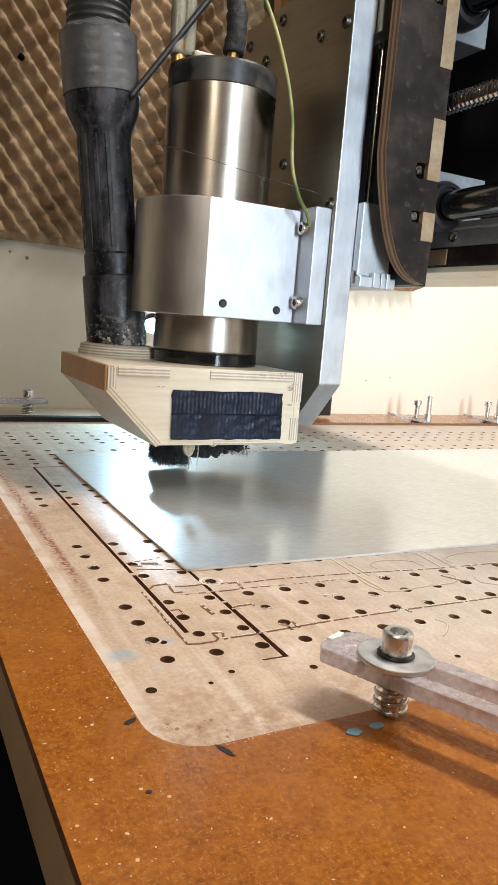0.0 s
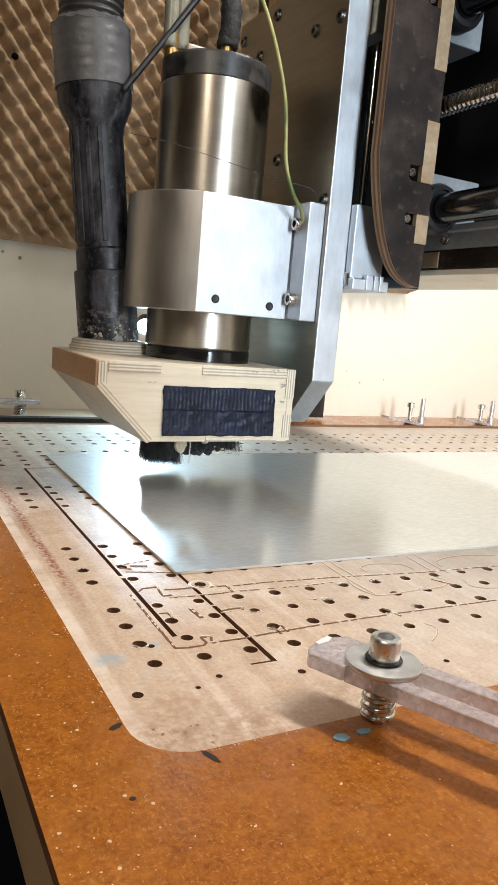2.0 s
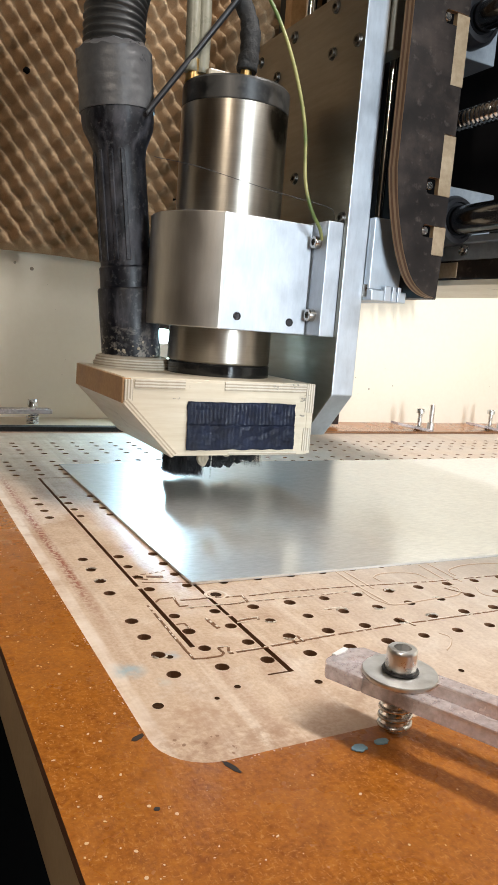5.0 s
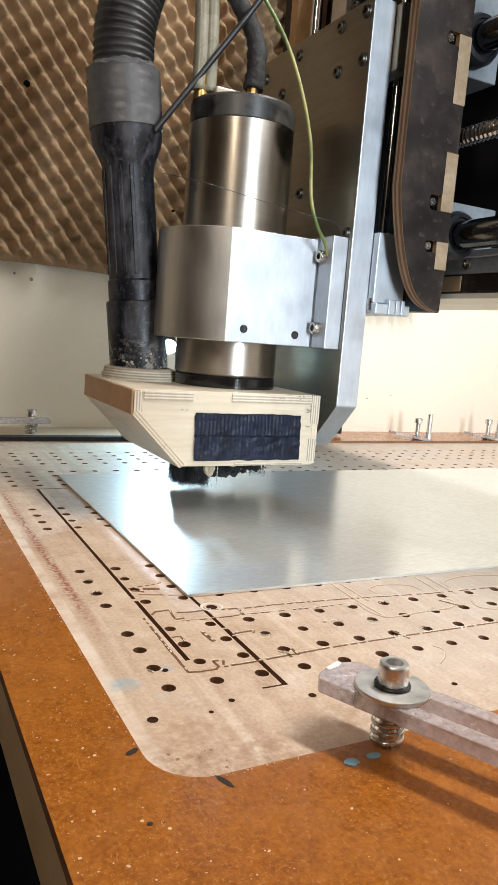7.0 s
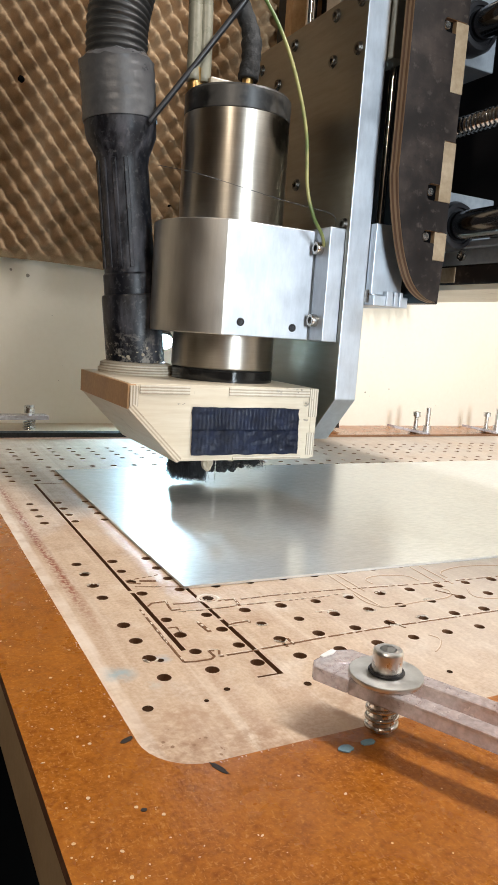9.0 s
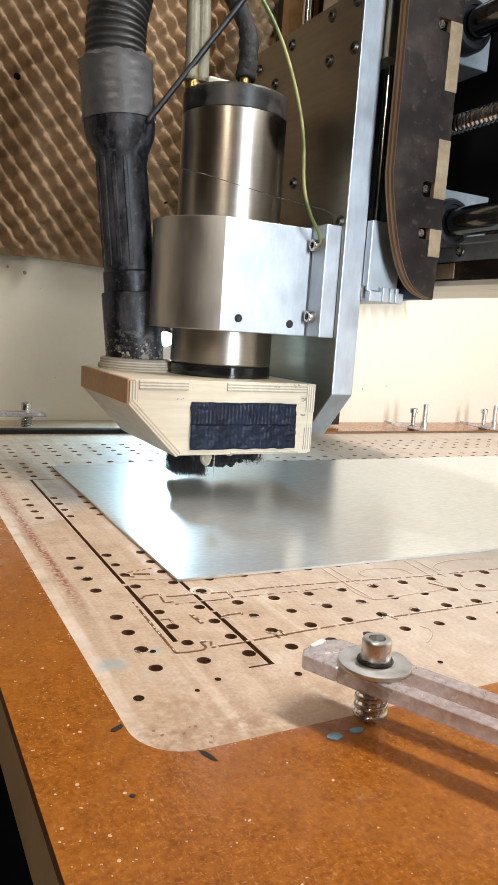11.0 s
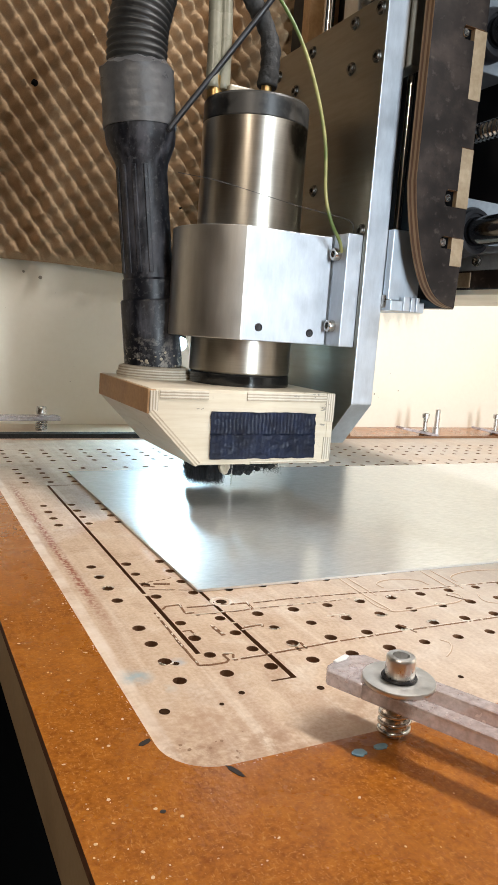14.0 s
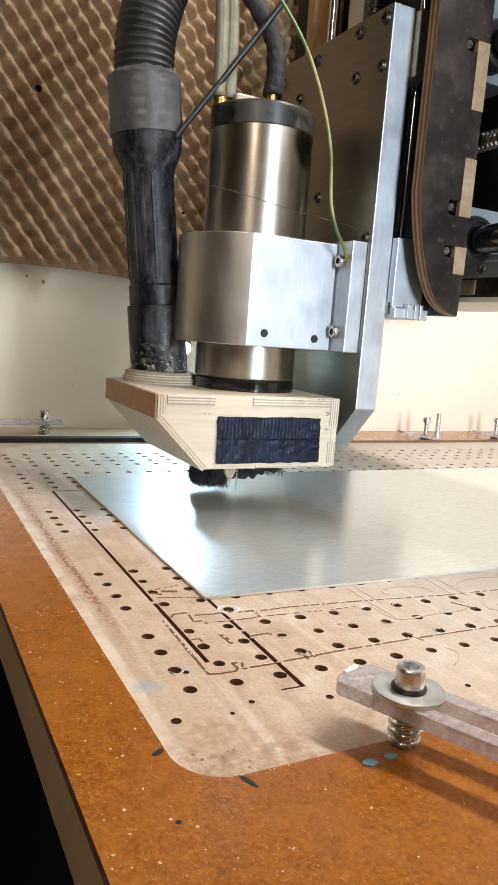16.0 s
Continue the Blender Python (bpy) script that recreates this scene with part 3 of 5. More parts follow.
# added board: its tan holds the rim's dust and the wall's grazing reflection
bm = B()
box(bm, -0.054, 0.36, 0.5602, 0.6385, RIM + 0.0002, RIM + 0.0022, 0.0005)
solid("back_rim_board", bm, DUST_SHEEN, "thin tan board added for the dusty, wall-reflecting back rim", "batten")

# ---- cuts, paint and chips on the bed and rim ----
def stroke(bm, pts, w, z, h=0.0003):
    """A thin raised-edge cut along straight pieces."""
    for (a, b), (c, d) in zip(pts, pts[1:]):
        n = Vector((b - d, c - a)).normalized() * w / 2
        prism(bm, [(a + n.x, b + n.y), (c + n.x, d + n.y), (c - n.x, d - n.y), (a - n.x, b - n.y)], "z", z, z + h)


def broken(pts, seed, gap=0.25, step=0.004):
    """The pieces left of a line that has worn away in places."""
    rng = random.Random(seed)
    out = []
    for p, q in zip(pts, pts[1:]):
        p, q = Vector(p), Vector(q)
        k = max(1, int((q - p).length / step))
        for i in range(k):
            if rng.random() > gap:
                j = Vector((rng.uniform(-1, 1), rng.uniform(-1, 1))) * 0.00013
                out.append((tuple(p.lerp(q, i / k) + j), tuple(p.lerp(q, (i + 1.05) / k) + j)))
    return out


def cuts():
    """Scored outlines of parts cut earlier: ragged dark grooves with pale torn edges beside them."""
    lines = [([(0.0120, 0.055), (0.0117, 0.033), (0.0116, 0.009), (0.017, 0.008), (0.023, 0.008), (0.025, 0.010), (0.025, 0.015), (0.029, 0.014), (0.027, 0.009)], 0.0010, 0.08, 0.12),
             ([(0.012, 0.066), (0.012, 0.056)], 0.0009, 0.5, 0.35),
             ([(0.027, 0.009), (0.040, 0.009), (0.058, 0.010), (0.082, 0.011), (0.123, 0.011), (0.176, 0.010), (0.30, 0.008)], 0.0009, 0.16, 0.6),
             ([(0.058, 0.008), (0.058, 0.015)], 0.0013, 0.05, 0.2), ([(0.062, 0.009), (0.062, 0.015)], 0.0011, 0.1, 0.6),
             ([(0.017, 0.102), (0.025, 0.104), (0.032, 0.105), (0.038, 0.107)], 0.0007, 0.25, 0.12), ([(0.018, 0.099), (0.023, 0.096)], 0.0014, 0.1, 0.05),
             ([(0.024, 0.100), (0.032, 0.098)], 0.0023, 0.0, 0.0), ([(0.019, 0.093), (0.035, 0.088), (0.042, 0.086)], 0.0006, 0.10, 0.08),
             ([(0.017, 0.067), (0.020, 0.070), (0.027, 0.070), (0.026, 0.063), (0.026, 0.059), (0.030, 0.059)], 0.0010, 0.1, 0.5),
             ([(0.029, 0.066), (0.036, 0.065), (0.048, 0.065)], 0.0010, 0.1, 0.3), ([(0.046, 0.064), (0.060, 0.063), (0.059, 0.056), (0.054, 0.055)], 0.0011, 0.1, 0.35),
             ([(0.028, 0.056), (0.048, 0.055), (0.063, 0.055), (0.097, 0.053), (0.119, 0.053)], 0.0007, 0.55, 0.85),
             ([(0.063, 0.062), (0.082, 0.062), (0.119, 0.059), (0.170, 0.053), (0.204, 0.051), (0.30, 0.046)], 0.0009, 0.2, 0.5),
             ([(0.032, 0.042), (0.033, 0.032)], 0.0019, 0.0, 0.1), ([(0.044, 0.036), (0.048, 0.037), (0.055, 0.037), (0.054, 0.035)], 0.0010, 0.15, 0.5), ([(0.043, 0.034), (0.050, 0.034)], 0.0008, 0.5, 0.8),
             ([(0.017, 0.041), (0.021, 0.041), (0.021, 0.035)], 0.0008, 0.1, 0.4), ([(0.090, 0.036), (0.100, 0.036)], 0.0009, 0.6, 0.9), ([(0.170, 0.043), (0.176, 0.033)], 0.0014, 0.1, 0.6), ([(0.118, 0.018), (0.121, 0.008)], 0.0011, 0.1, 0.4)]
    for k, (pts, w, gap, light) in enumerate(lines):
        for m, lift, share, out in ((HOLE, 0.00012, gap, 0.0), (PALE_CUT, 0.00030, 1 - light, w * 0.75)):
            if share >= 1:
                continue
            bm = B()
            for a, b in broken(pts, k + 40 * (m is PALE_CUT), share, 0.0016):
                stroke(bm, [(a[0], a[1] + out), (b[0], b[1] + out)], w * (1.05 if m is HOLE else 0.5), 0.00005, lift)
            part("cut_line", bm, m, bed)
    # shallow rounded outlines, and the straight pairs beside them
    for pts, w in (([(0.126, 0.081), (0.125, 0.055), (0.126, 0.032)], 0.0016), ([(0.131, 0.080), (0.131, 0.053)], 0.0016), ([(0.182, 0.078), (0.179, 0.046)], 0.0016), ([(0.189, 0.078), (0.187, 0.048)], 0.0016),
                   ([(0.142, 0.061), (0.142, 0.067), (0.146, 0.070), (0.153, 0.071), (0.163, 0.069), (0.170, 0.065), (0.171, 0.058)], 0.0014), ([(0.191, 0.057), (0.192, 0.063), (0.197, 0.067), (0.210, 0.070), (0.225, 0.069), (0.240, 0.065)], 0.0014),
                   ([(0.123, 0.052), (0.122, 0.042), (0.124, 0.035), (0.129, 0.031), (0.151, 0.032), (0.166, 0.032), (0.174, 0.035), (0.177, 0.040), (0.175, 0.044)], 0.0014), ([(0.126, -0.002), (0.128, -0.007), (0.123, -0.013), (0.117, -0.017)], 0.0010),
                   ([(0.189, 0.039), (0.185, 0.032), (0.186, 0.027), (0.196, 0.023), (0.23, 0.021)], 0.0012)):
        soft = [tuple(q)[:2] for q in smooth_path([(*p, 0) for p in pts], 5)]
        for m, lift, shift in ((GROOVE, 0.00008, 0.0), (PALE_LINE, 0.00012, w * 0.6)):
            bm = B()
            for a, b in zip(soft, soft[1:]):
                stroke(bm, [(a[0] + shift * 0.5, a[1] + shift), (b[0] + shift * 0.5, b[1] + shift)], w * (0.75 if m is GROOVE else 0.4), 0.00005, lift)
            part("cut_line", bm, m, bed)


def torn_lips():
    """Chewed, pale lips on some of the drilled holes, and a washer mark."""
    for k, (x, y, w) in enumerate([(0.0, 0.1165, 2), (0.0588, 0.0335, 2), (0.098, 0.0327, 1), (0.118, 0.0316, 3), (0.137, 0.047, 1), (0.0588, 0.0155, 2), (0.137, 0.014, 3), (0.156, 0.013, 1), (0.118, 0.048, 1), (0.118, 0.0145, 2), (0.0, 0.0995, 1), (0.0, 0.0165, 1), (0.156, 0.031, 2)]):
        rng = random.Random(60 + k)
        bm = B()
        for q in range(5 + 3 * w):
            a = rng.uniform(3.4, 5.6) if k % 2 else rng.uniform(0.2, 2.6)
            r = rng.uniform(0.0026, 0.0034)
            blot(bm, x + r * math.cos(a), y + r * math.sin(a), rng.uniform(0.0004, 0.0010), rng.uniform(0.0003, 0.0006), 0.00005, q, 0.00035, a + 1.57)
        part("torn_lip", bm, PALE_CUT, bed)
    bm = B()
    lathe(bm, [(0.0042, 0.00005), (0.0045, 0.0002), (0.0054, 0.0002), (0.0058, 0.00005)], 24, Matrix.Translation((0.048, 0.068, 0)))
    part("washer_mark", bm, PALE_LINE, bed)
    bm = B()
    lathe(bm, [(0.0028, 0.0001), (0.0020, 0.00008), (0, 0.00006)], 16, Matrix.Translation((0.048, 0.068, 0)))
    part("pilot_hole", bm, PILOT, bed)


def blot(bm, x, y, rx, ry, z, seed, h=0.0002, spin=0.0):
    rng = random.Random(seed)
    c, s2 = math.cos(spin), math.sin(spin)
    pts = []
    for k in range(18):
        a = 2 * math.pi * k / 18
        q = rng.uniform(0.84, 1.10)
        u, v = rx * q * math.cos(a), ry * q * math.sin(a)
        pts.append((x + u * c - v * s2, y + u * s2 + v * c))
    prism(bm, pts, "z", z, z + h)


cuts()
torn_lips()
# small holes are flat dark discs, their shaded depth painted in
for x, y, r, seed in ((-0.0130, -0.0190, 0.0019, 3), (0.0184, -0.0160, 0.0012, 4), (0.0490, -0.0225, 0.0015, 5), (0.1095, -0.0335, 0.0012, 6), (0.0035, 0.0135, 0.0014, 7), (0.008, -0.021, 0.0009, 8)):
    bm = B()
    lathe(bm, [(r * 1.05, 0.0001), (r, 0.00015), (r * 0.9, 0.00008), (0, 0.00006)], 14, Matrix.Translation((x, y, 0)))
    part("pilot_hole", bm, PILOT, bed)
for x, y, rx, ry, seed in ((0.0360, -0.0660, 0.0026, 0.0020, 11), (0.0450, -0.0655, 0.0026, 0.0016, 12)):
    bm = B()
    blot(bm, x, y, rx, ry, RIM + 0.0001, seed, 0.0004)
    part("paint_flake", bm, BLUE_PAINT, rim, "chipped blue paint flake")
for x, y, rx, ry, spin, seed in ((-0.0262, -0.0370, 0.0028, 0.0011, 0.5, 21), (-0.0055, -0.0605, 0.0038, 0.0010, 1.95, 22), (-0.0320, -0.0700, 0.0009, 0.0008, 0, 23)):
    bm = B()
    blot(bm, x, y, rx, ry, RIM + 0.00005, seed, 0.0001, spin)
    part("marker_tick", bm, INK, rim, "black marker tick")


def lip_wear():
    """Chipped pale and brown wear along the lip of the pocket."""
    rng = random.Random(17)
    for mat2, label, count in ((SCUFF, "pale chips along the pocket lip", 105), (STAIN, "brown scars at the pocket corner", 14)):
        bm = B()
        for k in range(count):
            if mat2 is SCUFF:
                x, y = (-0.0241 - abs(rng.gauss(0, 0.0004)), rng.uniform(-0.036, 0.30)) if k < 90 else (rng.uniform(-0.004, 0.04), -0.0576 - abs(rng.gauss(0, 0.0006)))
                r = rng.uniform(0.00015, 0.0004)
                z = RIM
            else:
                x, y = rng.gauss(-0.008, 0.008), rng.gauss(-0.044, 0.006)
                r = rng.uniform(0.0002, 0.0008)
                z = 0.0
            if mat2 is STAIN and (x < -0.020 or y < -0.053):
                continue
            blot(bm, x, y, r, r * rng.uniform(0.35, 0.9), z + 0.00003, k, 0.00005, rng.uniform(0, 3))
        part("lip_wear" if mat2 is SCUFF else "corner_scar", bm, mat2, rim if mat2 is SCUFF else bed, label)


def flecks():
    """Small pale flecks scattered over the varnish."""
    rng = random.Random(9)
    bm = B()
    for k in range(420):
        if k < 190:
            x, y = rng.uniform(-0.054, -0.026), rng.uniform(-0.14, 0.20)
        else:
            x, y = rng.uniform(-0.054, 0.20), rng.uniform(-0.21, -0.062)
        r = rng.choice((0.00018, 0.00022, 0.0003, 0.00038, 0.0006))
        blot(bm, x, y, r, r * rng.uniform(0.4, 1.0), RIM + 0.00003, k, 0.00008, rng.uniform(0, 3))
    ob = solid("pale_flecks", bm, CHIP, "small pale flecks scattered on the varnished rim", "dust", kind="stuff")
    return ob


lip_wear()
flecks()

# ---- walls that close the place ----
def foam_wall():
    """Convoluted foam: rows of soft bumps, set aslant."""
    x0, x1, z1 = -0.12, 0.62, 0.78
    nx, nz = 420, 340
    bm = B()
    rows = []
    for j in range(nz + 1):
        row = []
        for i in range(nx + 1):
            x = x0 + (x1 - x0) * i / nx
            low = 0.1925 - 0.0036 * min(max((x + 0.03) / 0.3, 0), 1.5) + 0.002 * math.sin(x * 21)
            z = low + (z1 - low) * j / nz
            n = noise.noise((x * 11, z * 11, 2.0))
            m = noise.noise((x * 55, z * 55, 5.0)) + 0.8 * noise.noise((x * 150, z * 150, 1.0)) + 0.5 * noise.noise((x * 320, z * 320, 3.0))
            w = (x * 0.788 + z * 0.616) * 2 * math.pi / 0.0160 + 0.6 * n + 0.50 * m
            u = (x * 0.616 - z * 0.788) * 2 * math.pi / 0.0205 + 0.5 * n
            fade = min(max((z - 0.19) / 0.22, 0.0), 1.0)
            ridge = 0.5 + 0.5 * math.sin(w + 0.55 * math.sin(u))
            d = (1 - (1 - ridge) ** 1.7) * (0.74 - 0.08 * fade + (0.17 + 0.08 * fade) * math.sin(u)) + 0.09 * m
            edge = min(1.0, j / 4) if j < nz else 0
            row.append(bm.verts.new((x, 0.632 - edge * (0.004 + 0.024 * d), z)))
        rows.append(row)
    for a, b in zip(rows, rows[1:]):
        for i in range(nx):
            bm.faces.new((a[i], a[i + 1], b[i + 1], b[i])).smooth = True
    return solid("acoustic_foam_panel", bm, FOAM, "tan convoluted acoustic foam sheet fixed to the wall", "foam panel", kind="")


foam = foam_wall()
# the foam is not hollowed: black lumps put the pits' shade into colour
for x, z, r in ((0.0450, 0.3780, 0.0034), (0.2190, 0.2710, 0.0022)):
    bm = B()
    tmp = B()
    bmesh.ops.create_icosphere(tmp, subdivisions=3, radius=1)
    for v in tmp.verts:
        v.co *= 1 + 0.35 * noise.noise(v.co * 1.6 + Vector((x * 90, 0, 0)))
    merge(bm, tmp, Matrix.Translation((x, 0.6085, z)) @ Matrix.Diagonal((r, r * 0.9, r, 1)))
    part("torn_pit", bm, VOID, foam, "torn pit, black lump for its shaded depth")
rng = random.Random(14)
bm = B()
for x, z, r in [(0.556, 0.052, 0.0014), (0.60, 0.058, 0.0010), (0.53, 0.068, 0.0008), (0.062, 0.176, 0.0022), (0.043, 0.181, 0.0016), (0.005, 0.172, 0.0012)] + [(rng.uniform(0, 0.85), rng.uniform(0.02, 0.18), rng.uniform(0.0002, 0.0005)) for k in range(20)]:
    lathe(bm, [(r, 0.0), (r * 0.8, 0.0003), (0, 0.0004)], 8, along((x, 0.6399, z), (x, 0.5, z)))
solid("wall_specks", bm, SPECK, "tiny dark specks and nail holes on the wall", "specks", kind="stuff")
# side walls, far wall and ceiling are out of view, added to close the place
for name, dims, m, label in (
        ("wall_back", (-1.60, 1.25, 0.64, 0.66, -0.03, 1.02), CREAM, "cream painted enclosure wall behind the machine"),
        # black colour stands for the darkness below the table, also on the floor
        ("wall_base", (-1.60, 1.25, 0.645, 0.66, -0.9, -0.0305), VOID, "black stand-in for the unlit space below the table level"),
        ("wall_west", (-1.62, -1.60, -1.8, 0.66, -0.9, 1.02), DULL, "unseen dull side wall, dark for the reflections in metal"),
        # unseen panel, added to keep window light off the left wall
        ("wall_front", (-1.60, 0.150, -0.48, -0.46, -0.9, 1.02), DULL, "unseen dull panel added to block light from the left wall"),
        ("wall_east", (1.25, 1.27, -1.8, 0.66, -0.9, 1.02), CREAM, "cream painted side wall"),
        ("wall_south", (-1.60, 1.25, -1.82, -1.8, -0.9, 1.02), DULL, "unseen dull far wall, dark for the reflections in metal"),
        ("ceiling", (-1.62, 1.27, -1.82, 0.66, 1.02, 1.04), DULL, "unseen dull ceiling, dark for the reflections in metal"),
        ("floor", (-1.62, 1.27, -1.82, 0.66, -0.92, -0.9), VOID, "floor coloured black for the unlit space below the table")):
    bm = B()
    box(bm, *dims, 0)
    solid(name, bm, m, label, name.split("_")[0])


# ---- the near clamp ----
def near_clamp():
    c, u = Vector((0.0538, -0.0605, 0)), Vector((0.43, -0.903, 0)).normalized()
    n = Vector((-u.y, u.x, 0))
    t = thing("hold_down_clamp", (c.x, c.y, RIM), "clear plastic hold-down clamp with sprung socket screw on the rim", "clamp", "hold-down clamps")
    frame2 = Matrix((( u.x, n.x, 0, c.x), (u.y, n.y, 0, c.y), (0, 0, 1, 0), (0, 0, 0, 1)))
    bm, tmp = B(), B()
    w, z0, z1 = 0.0108, 0.0152, 0.0205
    # two rails and two ends round a long slot
    prism(tmp, [(-0.0080, -w), (-0.0080, w), (-0.0190, w), (-0.0235, w - 0.006), (-0.0240, -w + 0.004), (-0.0215, -w)], "z", z0, z1, 0.0009)
    box(tmp, -0.0082, 0.150, 0.0040, w, z0, z1, 0.0008)
    box(tmp, -0.0082, 0.150, -w, -0.0040, z0, z1, 0.0008)
    merge(bm, tmp, frame2)
    part("bar", bm, ACRYLIC, t)
    bm, tmp = B(), B()
    prism(tmp, [(-0.0239, -0.0030), (-0.0237, 0.0046), (-0.0218, 0.0050), (-0.0212, 0.0015), (-0.0222, -0.0030)], "z", 0.0180, 0.0208, 0.0003)
    merge(bm, tmp, frame2)
    part("chipped_tip", bm, PALE_CHIP, t, "white chipped tip")
    bm = B()
    lathe(bm, [(0.0034, 0.0206), (0.0121, 0.0206), (0.0123, 0.0209), (0.0123, 0.0218), (0.0121, 0.0221), (0.0034, 0.0221)], 40, Matrix.Translation(c))
    part("washer", bm, MATTE_ZINC, t, "dull zinc washer")
    bm = B()
    lathe(bm, [(0.0034, 0.0222), (0.0058, 0.0222), (0.0061, 0.0226), (0.0058, 0.0231), (0.0034, 0.0231)], 28, Matrix.Translation(c))
    part("seal_ring", bm, BLACK, t, "black ring under the screw head")
    bm = B()
    socket_screw(bm, (c.x, c.y, 0.0229), (0, 0, 1), 0.0050, 0.0072)
    rod(bm, (c.x, c.y, -0.004), (c.x, c.y, 0.0225), 0.0030, 16)
    part("screw", bm, BRIGHT_ZINC, t, "bright socket-head screw")
    bm = B()
    pts = [(c.x + 0.0050 * math.cos(a * 0.5236), c.y + 0.0050 * math.sin(a * 0.5236), 0.0022 + 0.0128 * a / 52) for a in range(53)]
    tube(bm, pts, 0.00078, 8, 3)
    part("spring", bm, ZINC, t)
    return t


PALE_CHIP = worn("white_chip", (0.72, 0.71, 0.70), (0.86, 0.86, 0.85), 0.4, 0, 300, 900, 0.3)
def acrylic_material():
    """Scuffed clear plastic: part of the light goes straight through."""
    n = Nodes("scuffed_acrylic")
    n.colour(n.mix(0.5, n.ramp(n.noise(60, 4), [(0.36, (0.36, 0.335, 0.345)), (0.64, (0.74, 0.72, 0.725))]), n.ramp(n.noise(420, 3), [(0.35, (0.40, 0.36, 0.38)), (0.65, (0.86, 0.85, 0.85))])))
    n.rough(n.ramp(n.noise(45, 4), [(0.35, 0.10), (0.65, 0.30)]))
    n.b.inputs["Transmission Weight"].default_value = 0.25
    n.bump(n.noise(300, 3), 0.25, 0.0004)
    clear = n.add("ShaderNodeBsdfTransparent", Color=(0.94, 0.90, 0.93, 1))
    m = n.add("ShaderNodeMixShader", Fac=0.42)
    n.link(n.b.outputs[0], m.inputs[1])
    n.link(clear.outputs[0], m.inputs[2])
    n.link(m.outputs[0], n.t.nodes["Material Output"].inputs["Surface"])
    return n.m


ACRYLIC = acrylic_material()
near_clamp()


def back_clamp(x, y, spin, long_bolts):
    t = thing("hold_down_clamp", (x, y, RIM), "small clear hold-down clamp with a sprung bolt on the back rim", "clamp", "hold-down clamps")
    m = Matrix.Translation((x, y, 0)) @ pose(0, 0, 0, 0, 0, spin)
    z0 = 0.002 if long_bolts else 0.0155
    bm, tmp = B(), B()
    if long_bolts:
        prism(tmp, [(-0.050, 0.0105), (0.012, 0.0), (0.012, 0.004), (-0.050, 0.0140)], "y", -0.009, 0.009, 0.0006)
    else:
        box(tmp, -0.075, 0.020, -0.009, 0.009, z0, z0 + 0.005, 0.0008)
    merge(bm, tmp, m)
    part("bar", bm, ACRYLIC, t)
    bm = B()
    if not long_bolts:
        rod(bm, (x, y, 0.0), (x, y, 0.0225), 0.003, 14)
        socket_screw(bm, (x, y, 0.0225), (0, 0, 1), 0.0056, 0.0085)
    else:
        # a headed bolt behind, and a longer stud with a nut standing on the bar
        rod(bm, (x - 0.006, y + 0.002, 0.0), (x - 0.006, y + 0.002, 0.028), 0.0032, 14)
        socket_screw(bm, (x - 0.006, y + 0.002, 0.0265), (0, 0, 1), 0.0056, 0.0065)
        lathe(bm, [(0, 0), (0.0085, 0), (0.0085, 0.0016), (0.0066, 0.0018), (0.0066, 0.0065), (0.0040, 0.0068), (0, 0.0068)], 6, Matrix.Translation((x - 0.006, y + 0.002, 0.0022)))
    part("screw", bm, ZINC, t)
    if long_bolts:
        bm = B()
        rod(bm, (x + 0.010, y - 0.004, 0.0), (x + 0.010, y - 0.004, 0.0400), 0.0036, 14)
        lathe(bm, [(0, 0), (0.0056, 0), (0.0056, 0.012), (0.0040, 0.0125), (0, 0.0125)], 16, Matrix.Translation((x + 0.010, y - 0.004, 0.0022)))
        part("stud", bm, BRIGHT_ZINC, t, "long bright stud with a sleeve nut")
    if not long_bolts:
        bm = B()
        pts = [(x + 0.0062 * math.cos(a * 0.5236), y + 0.0062 * math.sin(a * 0.5236), 0.0022 + 0.0125 * a / 54) for a in range(55)]
        tube(bm, pts, 0.0010, 6, 2)
        part("spring", bm, ZINC, t)
    return t


back_clamp(0.058, 0.590, 4, False)
back_clamp(0.600, 0.562, -4, True)
back_clamp(0.742, 0.566, 3, True)

# ---- the head: spindle, clamp block, plate, shoe, hose ----
AX, AY = 0.1525, 0.2932
HEAD = []


